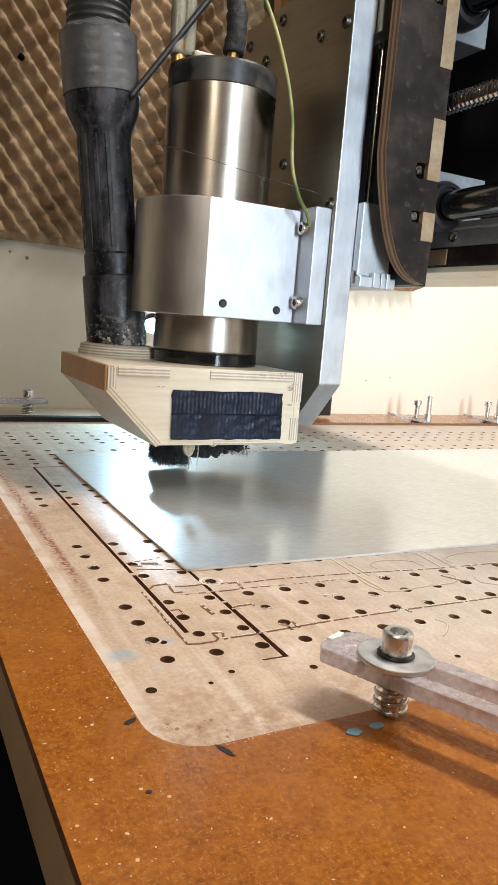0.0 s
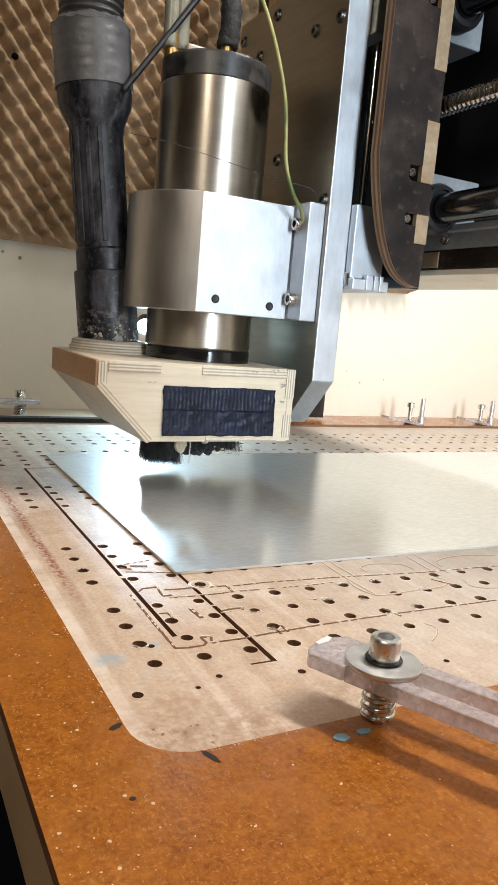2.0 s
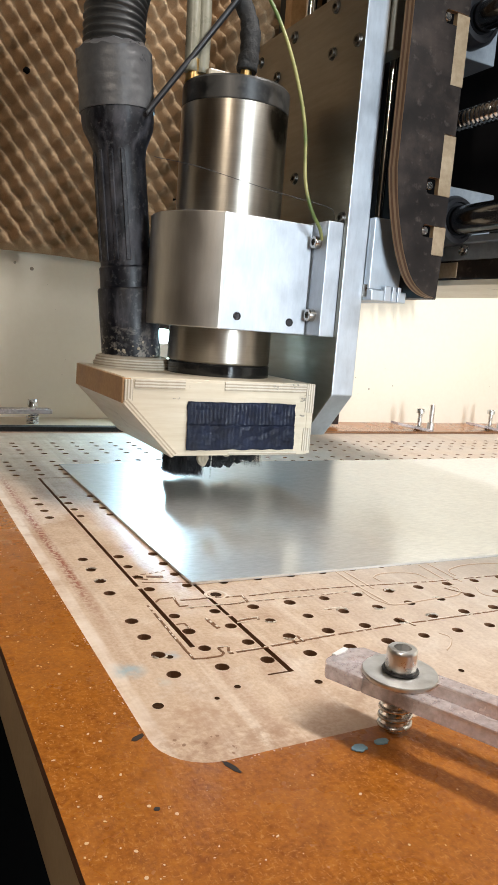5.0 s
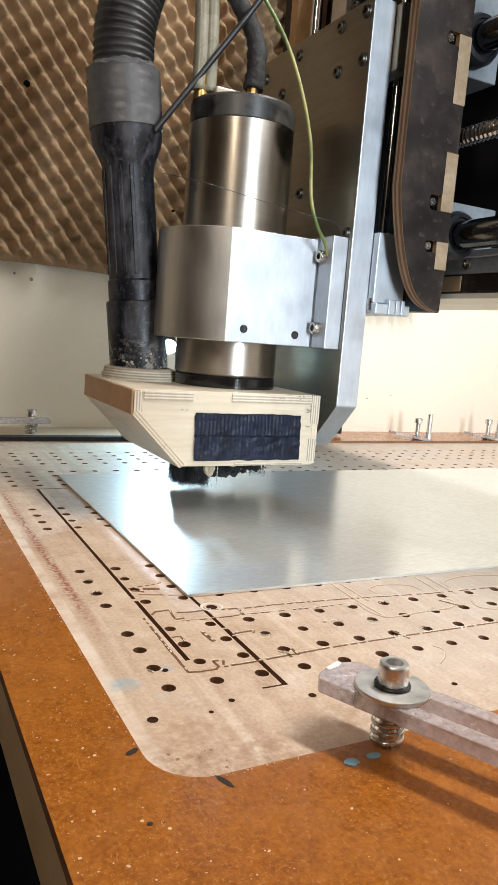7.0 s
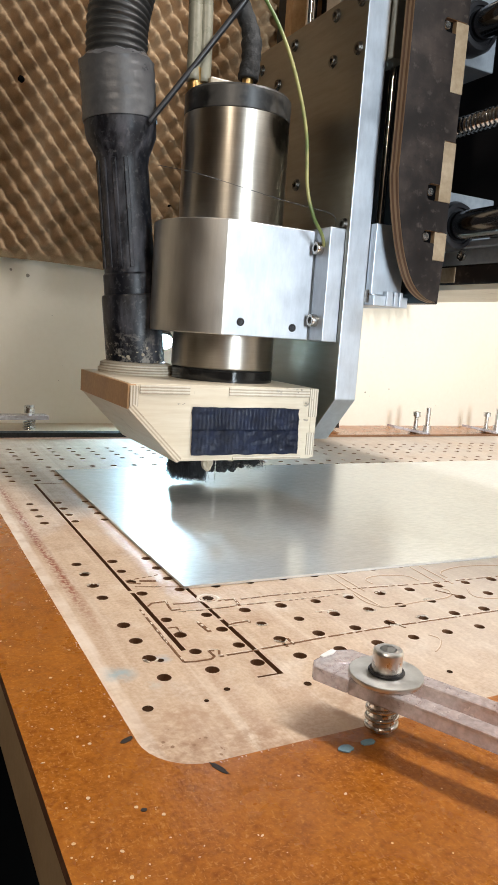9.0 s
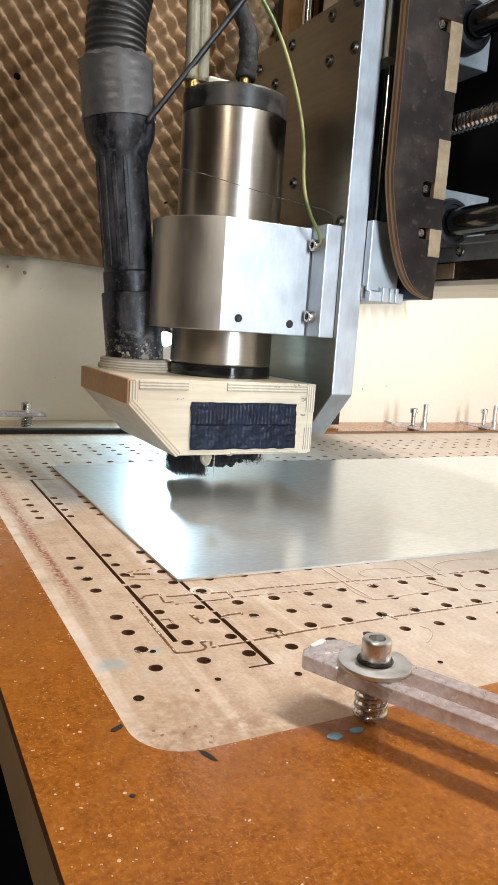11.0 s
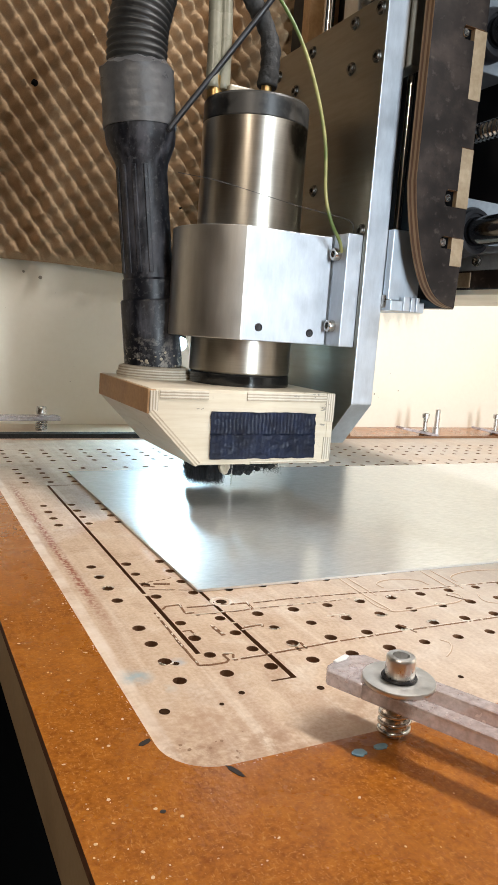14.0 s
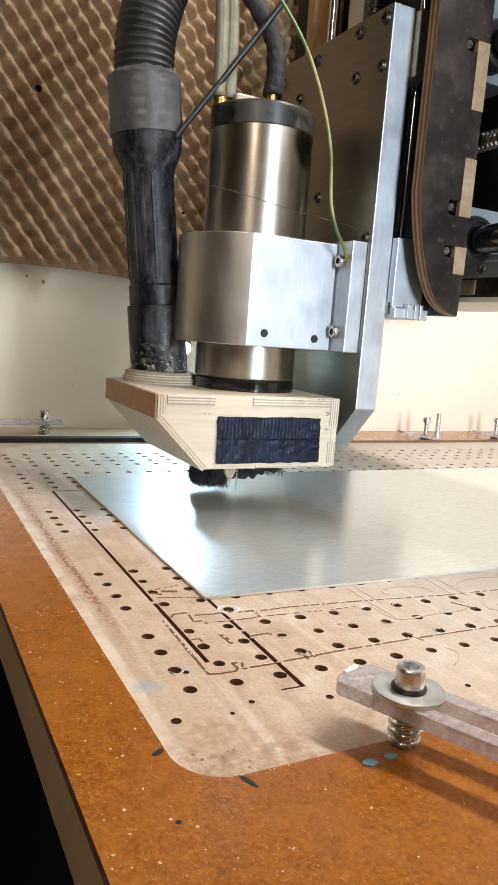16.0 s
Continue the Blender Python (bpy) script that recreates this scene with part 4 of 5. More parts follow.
def spindle():
    t = thing("spindle_motor", (AX, AY, 0.088), "round stainless steel milling spindle with black end rings", "spindle")
    m = Matrix.Translation((AX, AY, 0))
    bm = B()
    lathe(bm, [(0.0, 0.10), (0.0396, 0.10), (0.0403, 0.101), (0.0403, 0.2855), (0.0, 0.2855)], 72, m)
    part("body", bm, STEEL, t)
    bm = B()
    lathe(bm, [(0.0, 0.2857), (0.0396, 0.2857), (0.0403, 0.2865), (0.0403, 0.3005), (0.0390, 0.3023), (0.012, 0.3026), (0.0, 0.3023)], 72, m)
    part("end_cap", bm, CAP, t, "chipped black end cap")
    bm = B()
    lathe(bm, [(0.0, 0.084), (0.0396, 0.084), (0.0405, 0.0848), (0.0405, 0.0985), (0.0396, 0.0996), (0.0, 0.0997)], 72, m)
    part("nose_ring", bm, BLACK_RING, t, "black nose ring")
    bm = B()
    lathe(bm, [(0.0, 0.0045), (0.0004, 0.0060), (0.0005, 0.024), (0.0016, 0.028), (0.0016, 0.040), (0.0030, 0.042), (0.0030, 0.047), (0.009, 0.050), (0.010, 0.070), (0.0145, 0.072), (0.0145, 0.0838), (0, 0.0838)], 24, m)
    part("collet_and_drill", bm, ZINC, t, "steel collet nut with a thin drill")
    for dx, dy in ((-0.034, 0.004), (0.002, -0.010)):
        bm = B()
        p = (AX + dx, AY + dy, 0.3023)
        lathe(bm, [(0, 0), (0.0060, 0), (0.0060, 0.005), (0.0042, 0.0055), (0.0042, 0.016), (0.0, 0.016)], 20, Matrix.Translation(p))
        part("hose_fitting", bm, BRASS, t)
    bm = B()
    box(bm, AX - 0.026, AX - 0.004, AY - 0.006, AY + 0.010, 0.3025, 0.3125, 0.0015)
    part("terminal_block", bm, GLUE, t, "tan terminal block")
    return t


def clamp_block():
    t = thing("spindle_clamp", (AX, AY, 0.126), "machined aluminium clamp block gripping the spindle", "clamp block")
    r, yf, yb = 0.0585, 0.2407, 0.3457
    a0 = math.asin((AY - yf) / r)
    pts = [(0.198, yb)]
    for k in range(65):
        a = math.pi / 2 + (math.pi / 2 - a0) * 0 + (math.pi - 2 * (math.pi / 2 - a0)) * k / 64 + (math.pi / 2 - a0)
        pts.append((AX + r * math.cos(a), AY + r * math.sin(a)))
    pts.append((0.198, yf))
    bm = B()
    prism(bm, pts, "z", 0.126, 0.2065, 0.0007)
    # curved faces take a warm tone: the brown foam's reflection, painted in
    for f in bm.faces:
        f.material_index = 1 if abs(f.normal.z) < 0.5 and f.normal.x < -0.08 else 0
    part("body", bm, [ALU, ALU_ROUND], t)
    bm = B()
    box(bm, 0.1993, 0.2126, 0.2225, 0.3640, 0.126, 0.2085, 0.0007)
    part("flange", bm, ALU, t)
    bm = B()
    box(bm, 0.1978, 0.2004, 0.2445, 0.342, 0.1265, 0.206, 0)
    part("web", bm, ALU_ROUND, t)
    for z in (0.1410, 0.1935):
        bm = B()
        socket_screw(bm, (0.2003, 0.2335, z), (-1, 0, 0), 0.0046, 0.0060)
        rod(bm, (0.206, 0.2335, z), (0.2001, 0.2335, z), 0.0058, 20)
        part("screw", bm, ZINC, t)
    # threaded holes are not bored: black discs paint their dark depth
    for x, z in ((0.1405, 0.1360), (0.1840, 0.1345)):
        bm = B()
        lathe(bm, [(0, 0.0), (0.0018, 0.0001), (0.0024, 0.0006), (0.0030, 0.0002), (0.0031, -0.001)], 18, along((x, yf - 0.0003, z), (x, yf - 0.001, z)))
        part("threaded_hole", bm, BLACK, t)
    return t


def z_plate():
    t = thing("z_axis_plate", (0.222, 0.30, 0.05), "thick aluminium slide plate with chamfered lower corner", "plate")
    bm = B()
    prism(bm, [(0.2185, 0.0835), (0.2520, 0.0480), (0.350, 0.0480), (0.3840, 0.0835), (0.3840, 0.3735), (0.2185, 0.3735)], "x", 0.2128, 0.2318, 0.0008)
    bmesh.ops.recalc_face_normals(bm, faces=bm.faces[:])
    # broad faces get the darker copy, a painted dark reflection; edges stay bright
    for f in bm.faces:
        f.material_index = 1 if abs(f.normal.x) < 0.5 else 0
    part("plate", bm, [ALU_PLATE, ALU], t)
    for y, z in ((0.2265, 0.3650), (0.2265, 0.333), (0.2590, 0.3650), (0.2590, 0.333), (0.319, 0.3620), (0.376, 0.358), (0.344, 0.338), (0.376, 0.333), (0.2265, 0.212), (0.3, 0.25)):
        bm = B()
        lathe(bm, [(0.0, 0.0004), (0.0018, 0.0004), (0.0020, 0.0022), (0.0036, 0.0022), (0.0038, 0.0006), (0.0046, 0.0008), (0.0048, -0.0005)], 18, along((0.2127, y, z), (0.2118, y, z)))
        part("countersunk_screw", bm, DARK_STEEL, t)
    return t


def dust_shoe():
    t = thing("dust_shoe", (0.128, 0.285, 0.04), "birch plywood dust shoe with a patch of blue tape", "dust shoe")
    yf, yb = 0.228, 0.352
    outline = [(0.0560, 0.0730), (0.0920, 0.0370), (0.2010, 0.0370), (0.2030, 0.0886), (0.0560, 0.0886)]
    bm = B()
    prism(bm, outline, "y", yf, yf + 0.006, 0.0003)
    front = part("front_panel", bm, BIRCH, t)
    bm = B()
    prism(bm, [(0.0560, 0.0790), (0.2030, 0.0790), (0.2030, 0.0880), (0.0560, 0.0865)], "y", yb - 0.006, yb, 0.0003)
    part("back_panel", bm, BIRCH, t)
    bm = B()
    box(bm, 0.0562, 0.2028, yf + 0.0062, yb - 0.0062, 0.0835, 0.0895, 0.0004)
    box(bm, 0.0562, 0.2028, yf + 0.0003, yb - 0.0003, 0.0882, 0.0905, 0.0004)
    part("top_board", bm, BIRCH, t)
    bm = B()
    box(bm, 0.0546, 0.0606, yf + 0.0002, yb, 0.0731, 0.0900, 0.0004)
    part("end_board", bm, BIRCH_DARK, t, "brown plywood end board")
    bm = B()
    prism(bm, [(0.0555, 0.0732), (0.0602, 0.0755), (0.0975, 0.0385), (0.0918, 0.0360)], "y", yf - 0.0004, yb, 0.0003)
    slope = part("sloping_board", bm, BIRCH, t, "sloping plywood side board")
    for k in range(5):
        bm = B()
        o = 0.0011 * k
        prism(bm, [(0.0555 + o * 0.72, 0.0733 + o * 0.62), (0.0555 + (o + 0.0011) * 0.72, 0.0733 + (o + 0.0011) * 0.62), (0.0920 + (o + 0.0011) * 0.72, 0.0362 + (o + 0.0011) * 0.62), (0.0920 + o * 0.72, 0.0362 + o * 0.62)], "y", yf - 0.0010, yf + 0.001)
        part("veneer", bm, BIRCH if k % 2 == 0 else VENEER, slope)
    bm = B()
    box(bm, 0.1985, 0.2035, yf - 0.0004, yb, 0.0380, 0.0893, 0.0003)
    part("end_board", bm, BIRCH, t)
    for x0, x1, z0, z1, mat2 in ((0.0630, 0.0990, 0.0835, 0.0895, BIRCH_EDGE_Z), (0.1290, 0.1963, 0.0835, 0.0895, BIRCH_EDGE_Z), (0.0560, 0.0620, 0.0750, 0.0890, BIRCH_EDGE_X),
                                 (0.1965, 0.2036, 0.0690, 0.0904, BIRCH_EDGE_X), (0.1965, 0.2030, 0.0400, 0.0570, BIRCH_EDGE_X), (0.135, 0.192, 0.0372, 0.0395, BIRCH_EDGE_Z)):
        bm = B()
        box(bm, x0, x1, yf - 0.0009, yf + 0.003, z0, z1, 0.0002)
        part("finger_joint", bm, mat2, front)
    rng = random.Random(12)
    for k, (x, z) in enumerate(((0.196, 0.0800), (0.193, 0.0775), (0.1865, 0.0902), (0.1700, 0.0870), (0.0935, 0.0760), (0.1935, 0.0665))):
        bm = B()
        for q in range(4):
            r = rng.uniform(0.0003, 0.0008)
            tmp = B()
            blot(tmp, 0, 0, r * 1.6, r, 0, k * 9 + q, 0.00004, rng.uniform(-0.5, 0.5))
            merge(bm, tmp, Matrix.Translation((x + rng.gauss(0, 0.0022), yf - 0.00095, min(z + rng.gauss(0, 0.0011), 0.0893))) @ Matrix.Rotation(math.pi / 2, 4, "X"))
        part("grime", bm, GRIME, front, "dark greasy specks")
    # tape patch: two overlapping wrinkled strips
    for z0, z1, off in ((0.0585, 0.0752, 0.0007), (0.0412, 0.0592, 0.0011)):
        bm = B()
        nx, nz = 70, 16
        vs = {}
        for i in range(nx + 1):
            for k in range(nz + 1):
                x, z = 0.1015 + 0.0865 * i / nx, z0 + (z1 - z0) * k / nz
                bend = 0.0012 * abs(noise.noise((x * 70, z * 160, off * 999))) + (0.0010 * abs(noise.noise((x * 160 + z * 120, z * 220 - x * 60, 4.0))) if z0 < 0.05 else 0)
                vs[i, k] = bm.verts.new((x - (z - 0.058) * 0.02 + 0.0006 * noise.noise((z * 300, off * 999, 1)) * (i in (0, nx)), yf - off - bend, z - 0.0006 * noise.noise((x * 120, off * 5000, 3))))
        for i in range(nx):
            for k in range(nz):
                bm.faces.new((vs[i, k], vs[i + 1, k], vs[i + 1, k + 1], vs[i, k + 1])).smooth = True
        bmesh.ops.solidify(bm, geom=bm.faces[:], thickness=0.0003)
        part("tape_strip", bm, TAPE if z0 > 0.05 else TAPE_CREASED, front, "wrinkled dark blue cloth tape")
    # skirt round the opening: a deep brush on one side, a short matted row on the other
    rng = random.Random(3)
    bm = B()
    for k in range(170):
        deep = k < 90
        x, y = (rng.uniform(0.1235, 0.1465), rng.uniform(0.304, 0.320)) if deep else (rng.uniform(0.148, 0.199), rng.uniform(0.308, 0.318))
        z = rng.uniform(0.0095, 0.036) if deep else rng.uniform(0.0125 + 0.003 * noise.noise((x * 90, 1, 1)), 0.036)
        r = rng.uniform(0.0024, 0.0042)
        tmp = B()
        bmesh.ops.create_icosphere(tmp, subdivisions=3, radius=1)
        for v in tmp.verts:
            v.co *= 1 + 0.40 * noise.noise(v.co * 2.3 + Vector((k * 3.1, 0, 0))) + 0.35 * noise.noise(v.co * 7.0 + Vector((0, k * 2.1, 0)))
        merge(bm, tmp, Matrix.Translation((x, y, z)) @ Matrix.Diagonal((r, r, r * 0.9, 1)))
    strip = part("skirt_strip", bm, BRISTLE, t, "matted black skirt strip")
    for k, (x, z, r, tall) in enumerate(((0.1330, 0.0290, 0.0048, 1.5), (0.1400, 0.0330, 0.0036, 1.0), (0.1200, 0.0335, 0.0030, 1.0), (0.1520, 0.0325, 0.0036, 1.1), (0.1585, 0.0340, 0.0040, 0.8), (0.1680, 0.0350, 0.0036, 0.7), (0.1770, 0.0345, 0.0030, 0.9))):
        bm = B()
        tmp = B()
        bmesh.ops.create_icosphere(tmp, subdivisions=3, radius=1)
        for v in tmp.verts:
            v.co *= 1 + 0.30 * noise.noise(v.co * 1.9 + Vector((k * 2.3, 0, 0)))
        merge(bm, tmp, Matrix.Translation((x, 0.2660, z)) @ Matrix.Diagonal((r, r * 0.7, r * tall, 1)))
        part("glue_blob", bm, GLUE, strip, "pale glue blob")
    bm = B()
    for k in range(5200):
        deep = rng.random() < 0.62
        if deep:
            u, v2 = rng.uniform(-1, 1), rng.uniform(-1, 1)
            x, y = 0.1350 + 0.0125 * u, 0.3120 + 0.0100 * v2
            low = 0.0021 + 0.0042 * abs(noise.noise((x * 210, y * 90, 0.7))) + rng.uniform(0, 0.0022) + 0.0035 * max(0, -u - 0.6) - (0.0012 if u > 0.75 else 0)
            dx, dy = 0.0030 * u + rng.gauss(0, 0.0011), 0.0020 * v2 + rng.gauss(0, 0.0012)
            top = 0.0375 if rng.random() < 0.5 else rng.uniform(0.014, 0.03)
        else:
            x, y = rng.uniform(0.147, 0.201), rng.uniform(0.305, 0.322)
            tail = max(0.0, (x - 0.180) / 0.020)
            low = 0.0110 - 0.0040 * min(tail, 1) + 0.0040 * noise.noise((x * 120, 3.1, 0.5)) + rng.uniform(0, 0.005)
            dx, dy = rng.gauss(0.0012 + 0.0022 * tail, 0.0018), rng.gauss(-0.001, 0.0022)
            top = 0.0370
        w = rng.uniform(0.00010, 0.00026)
        a = rng.uniform(0, math.pi)
        cx, cy = w * math.cos(a), w * math.sin(a)
        low = max(0.0021, low)
        q = [bm.verts.new(p) for p in ((x - cx, y - cy, top), (x + cx, y + cy, top), (x - cy, y + cx, top), (x + dx, y + dy, low))]
        for f in ((0, 1, 3), (1, 2, 3), (2, 0, 3)):
            bm.faces.new([q[e] for e in f])
    part("bristle_skirt", bm, BRISTLE, t, "ragged black bristle skirt")
    # glued collar round the hose spigot
    bm = B()
    lathe(bm, [(0.0225, 0.0900), (0.0300, 0.0900), (0.0305, 0.0935), (0.0290, 0.0950), (0.0286, 0.0985), (0.0250, 0.0998), (0.0225, 0.0998)], 40, Matrix.Translation((0.0925, 0.326, 0)))
    part("collar", bm, BIRCH_EDGE_Z, t, "plywood collar with glue")
    return t


def vacuum_hose():
    t = thing("vacuum_hose", (0.0930, 0.330, 0.0985), "black vacuum spigot taped to a grey corrugated hose", "hose")
    p0 = Vector((0.0930, 0.330, 0.0985))
    lean = Vector((-0.0250, 0.004, 0.232)).normalized()
    m = along(p0, p0 + lean)
    bm = B()
    lathe(bm, [(0.0, 0.0), (0.0228, 0.0), (0.0232, 0.002), (0.0232, 0.052), (0.0226, 0.0535), (0.0210, 0.054), (0.0208, 0.0690), (0.0196, 0.0705), (0.0192, 0.150), (0.0205, 0.157), (0.0262, 0.170), (0.0270, 0.176), (0.0270, 0.190), (0.0, 0.190)], 56, m)
    spigot = part("spigot", bm, HOSE_BLACK, t, "dusty black plastic spigot")
    for k in range(9):
        a = radians(150 + k * 26)
        bm = B()
        tmp = B()
        box(tmp, 0.0180, 0.0204, -0.0017, 0.0017, 0.074, 0.154, 0.0006)
        merge(bm, tmp, m @ Matrix.Rotation(a, 4, "Z"))
        part("rib", bm, HOSE_BLACK, spigot)
    bm = B()
    prof = [(0.0262, 0.182)] + [(0.0279 + 0.0003 * math.sin(k * 2.3), 0.182 + 0.041 * k / 14) for k in range(15)] + [(0.0240, 0.2275), (0.0218, 0.2280)]
    tmp = B()
    lathe(tmp, prof, 56)
    for v in tmp.verts:
        k = noise.noise(v.co * 90)
        v.co.x *= 1 + 0.014 * k
        v.co.y *= 1 + 0.014 * k
        if v.co.z > 0.2215:
            v.co.z += 0.0030 * noise.noise(Vector((v.co.x * 160, v.co.y * 160, 0.3)))
    merge(bm, tmp, m)
    part("tape_band", bm, GREY_TAPE, t, "grey cloth tape band")
    e = p0 + lean * 0.224
    bm = B()
    path = [e, e + Vector((0.001, 0.001, 0.035)), e + Vector((0.014, 0.003, 0.078)), e + Vector((0.042, 0.006, 0.112)), e + Vector((0.075, 0.012, 0.140)), e + Vector((0.105, 0.02, 0.175)), e + Vector((0.13, 0.03, 0.23))]
    tube(bm, path, 0.0222, 28, 40, lambda i, s: 1 + 0.045 * math.sin(s * 2 * math.pi / 0.0052))
    part("corrugated_hose", bm, HOSE_GREY, t, "grey corrugated hose")
    return t


def cables():
    made = []
    t = thing("ground_wire", (0.200, 0.230, 0.196), "thin yellow-green earth wire bolted to the clamp block", "wire")
    bm = B()
    tube(bm, [(0.1995, 0.2300, 0.195), (0.193, 0.224, 0.202), (0.183, 0.221, 0.213), (0.176, 0.221, 0.232), (0.1730, 0.223, 0.268), (0.1640, 0.228, 0.305), (0.1515, 0.236, 0.338), (0.1325, 0.25, 0.372), (0.108, 0.27, 0.41)], 0.0013, 10, 8)
    part("wire", bm, WIRE, t)
    made.append(t)
    t = thing("spindle_cable", (0.160, 0.283, 0.322), "black spindle cable in ragged shrink sleeve", "cable")
    bm = B()
    tube(bm, [(0.1545, 0.2832, 0.314), (0.1565, 0.284, 0.330), (0.1565, 0.288, 0.350), (0.149, 0.293, 0.368), (0.136, 0.300, 0.388), (0.115, 0.31, 0.415)], 0.0068, 16, 8, lambda i, s: 1.0 + 0.05 * math.sin(i * 1.7) + 0.05 * math.sin(i * 0.6) + (0.10 if s < 0.03 else 0))
    part("sleeve", bm, SLEEVE, t)
    made.append(t)
    t = thing("coolant_tube", (0.1265, 0.297, 0.322), "pair of milky coolant tubes on brass fittings", "tube")
    for k, dx in enumerate((0.0, 0.0085)):
        bm = B()
        tube(bm, [(0.1165 + dx, 0.2972, 0.309), (0.1170 + dx, 0.299, 0.340), (0.1165 + dx, 0.302, 0.38), (0.113 + dx, 0.306, 0.43)], 0.0052, 12, 8)
        part("tube", bm, CLEAR_PVC, t)
    made.append(t)
    t = thing("lamp_cable", (0.098, 0.322, 0.290), "thin black cable taped to the hose", "cable")
    bm = B()
    tube(bm, [(0.0880, 0.3060, 0.2770), (0.0905, 0.3050, 0.2815), (0.1225, 0.2910, 0.3290), (0.1560, 0.276, 0.3805), (0.180, 0.265, 0.425)], 0.0022, 10, 8)
    part("cable", bm, BLACK, t)
    made.append(t)
    return made


def residue():
    """Dried dust and glue at the foot of the spigot, and a stray strand across the spindle."""
    t = thing("glue_residue", (0.093, 0.326, 0.0985), "pale dried glue and dust round the spigot foot", "glue")
    rng = random.Random(4)
    p0, lean = Vector((0.0930, 0.330, 0.0985)), Vector((-0.0250, 0.004, 0.232)).normalized()
    for k in range(16):
        a = radians(rng.uniform(170, 340))
        h = abs(rng.gauss(0, 0.007)) + 0.001
        c = p0 + lean * h + Vector((0.0232 * math.cos(a), 0.0232 * math.sin(a), 0))
        r = rng.uniform(0.0005, 0.0014) * (1.6 if h < 0.004 else 1)
        bm = B()
        tmp = B()
        bmesh.ops.create_icosphere(tmp, subdivisions=2, radius=1)
        for v in tmp.verts:
            v.co *= 1 + 0.35 * noise.noise(v.co * 1.7 + Vector((k, 0, 0)))
        merge(bm, tmp, Matrix.Translation(c) @ Matrix.Rotation(a, 4, "Z") @ Matrix.Diagonal((r * 0.30, r, r * rng.uniform(0.5, 1.1), 1)))
        part("blob", bm, GLUE, t)
    s2 = thing("loose_strand", (0.15, 0.245, 0.23), "thin dark stray wire strand lying across the spindle", "wire")
    bm = B()
    tube(bm, [(0.080, 0.262, 0.238), (0.105, 0.250, 0.2345), (0.138, 0.2475, 0.230), (0.165, 0.2450, 0.226), (0.190, 0.2400, 0.2225), (0.209, 0.2360, 0.2190), (0.212, 0.235, 0.2100)], 0.00022, 6, 8)
    part("strand", bm, BLACK, s2)
    return [t, s2]


HEAD += residue()
HEAD += [spindle(), clamp_block(), z_plate(), dust_shoe(), vacuum_hose()] + cables()

# ---- the carriage ----
CARRIAGE = []


def side_panel():
    t = thing("carriage_side_panel", (0.258, 0.197, 0.16), "dark phenolic-faced plywood side panel with finger joints", "panel")
    yn, yb = 0.190, 0.2000
    left = [(0.2365, 0.52), (0.2365, 0.245), (0.2385, 0.228), (0.2425, 0.208), (0.2480, 0.188), (0.2560, 0.171), (0.2660, 0.1625), (0.2760, 0.1600)]
    for k in range(2):
        soft = left[:2]
        for p, q in zip(left[1:], left[2:]):
            soft += [(p[0] * 0.75 + q[0] * 0.25, p[1] * 0.75 + q[1] * 0.25), (p[0] * 0.25 + q[0] * 0.75, p[1] * 0.25 + q[1] * 0.75)]
        left = soft + [left[-1]]
    left = [(x - 0.0065 * (0.2770 - x) / 0.0405, z) for x, z in left]
    fingers = [(0.1900, 0.2105, 0.2020, 0.2105), (0.2315, 0.2735, 0.2315, 0.2430), (0.3060, 0.3530, 0.3440, 0.3530), (0.390, 0.43, 0.39, 0.40)]
    right = [(0.2770, 0.1600)]
    for a, b, p, q in fingers:
        cut = [(0.2680, p), (0.2590, p), (0.2572, p + 0.002), (0.2572, q - 0.002), (0.2590, q), (0.2680, q)]
        right += [(0.2782, a)] + ([(0.2680, a)] if p > a else []) + cut + ([(0.2680, b)] if q < b else []) + [(0.2782, b)]
    right.append((0.2782, 0.52))
    bm = B()
    prism(bm, left + right, "y", yn, yb)
    bmesh.ops.recalc_face_normals(bm, faces=bm.faces[:])
    for f in bm.faces:
        f.material_index = 0 if abs(f.normal.y) > 0.7 else 1
    face = part("panel", bm, [PANEL, BIRCH_EDGE_Y], t)
    for a, b, p, q in fingers:
        bm = B()
        box(bm, 0.2683, 0.2795, yn + 0.0004, yb, a + 0.0003, b - 0.0003, 0.0003)
        part("finger_joint", bm, FINGER, face, "pale plywood finger end")
        # black block in the pocket paints its dark depth
        bm = B()
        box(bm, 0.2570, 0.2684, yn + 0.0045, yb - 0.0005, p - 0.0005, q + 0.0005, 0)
        part("pocket_shade", bm, VOID, face)
        bm = B()
        socket_screw(bm, (0.2606, yn + 0.0045, (p + q) / 2), (0, -1, 0), 0.0028, 0.0040)
        part("bolt", bm, ZINC, face)
    return t


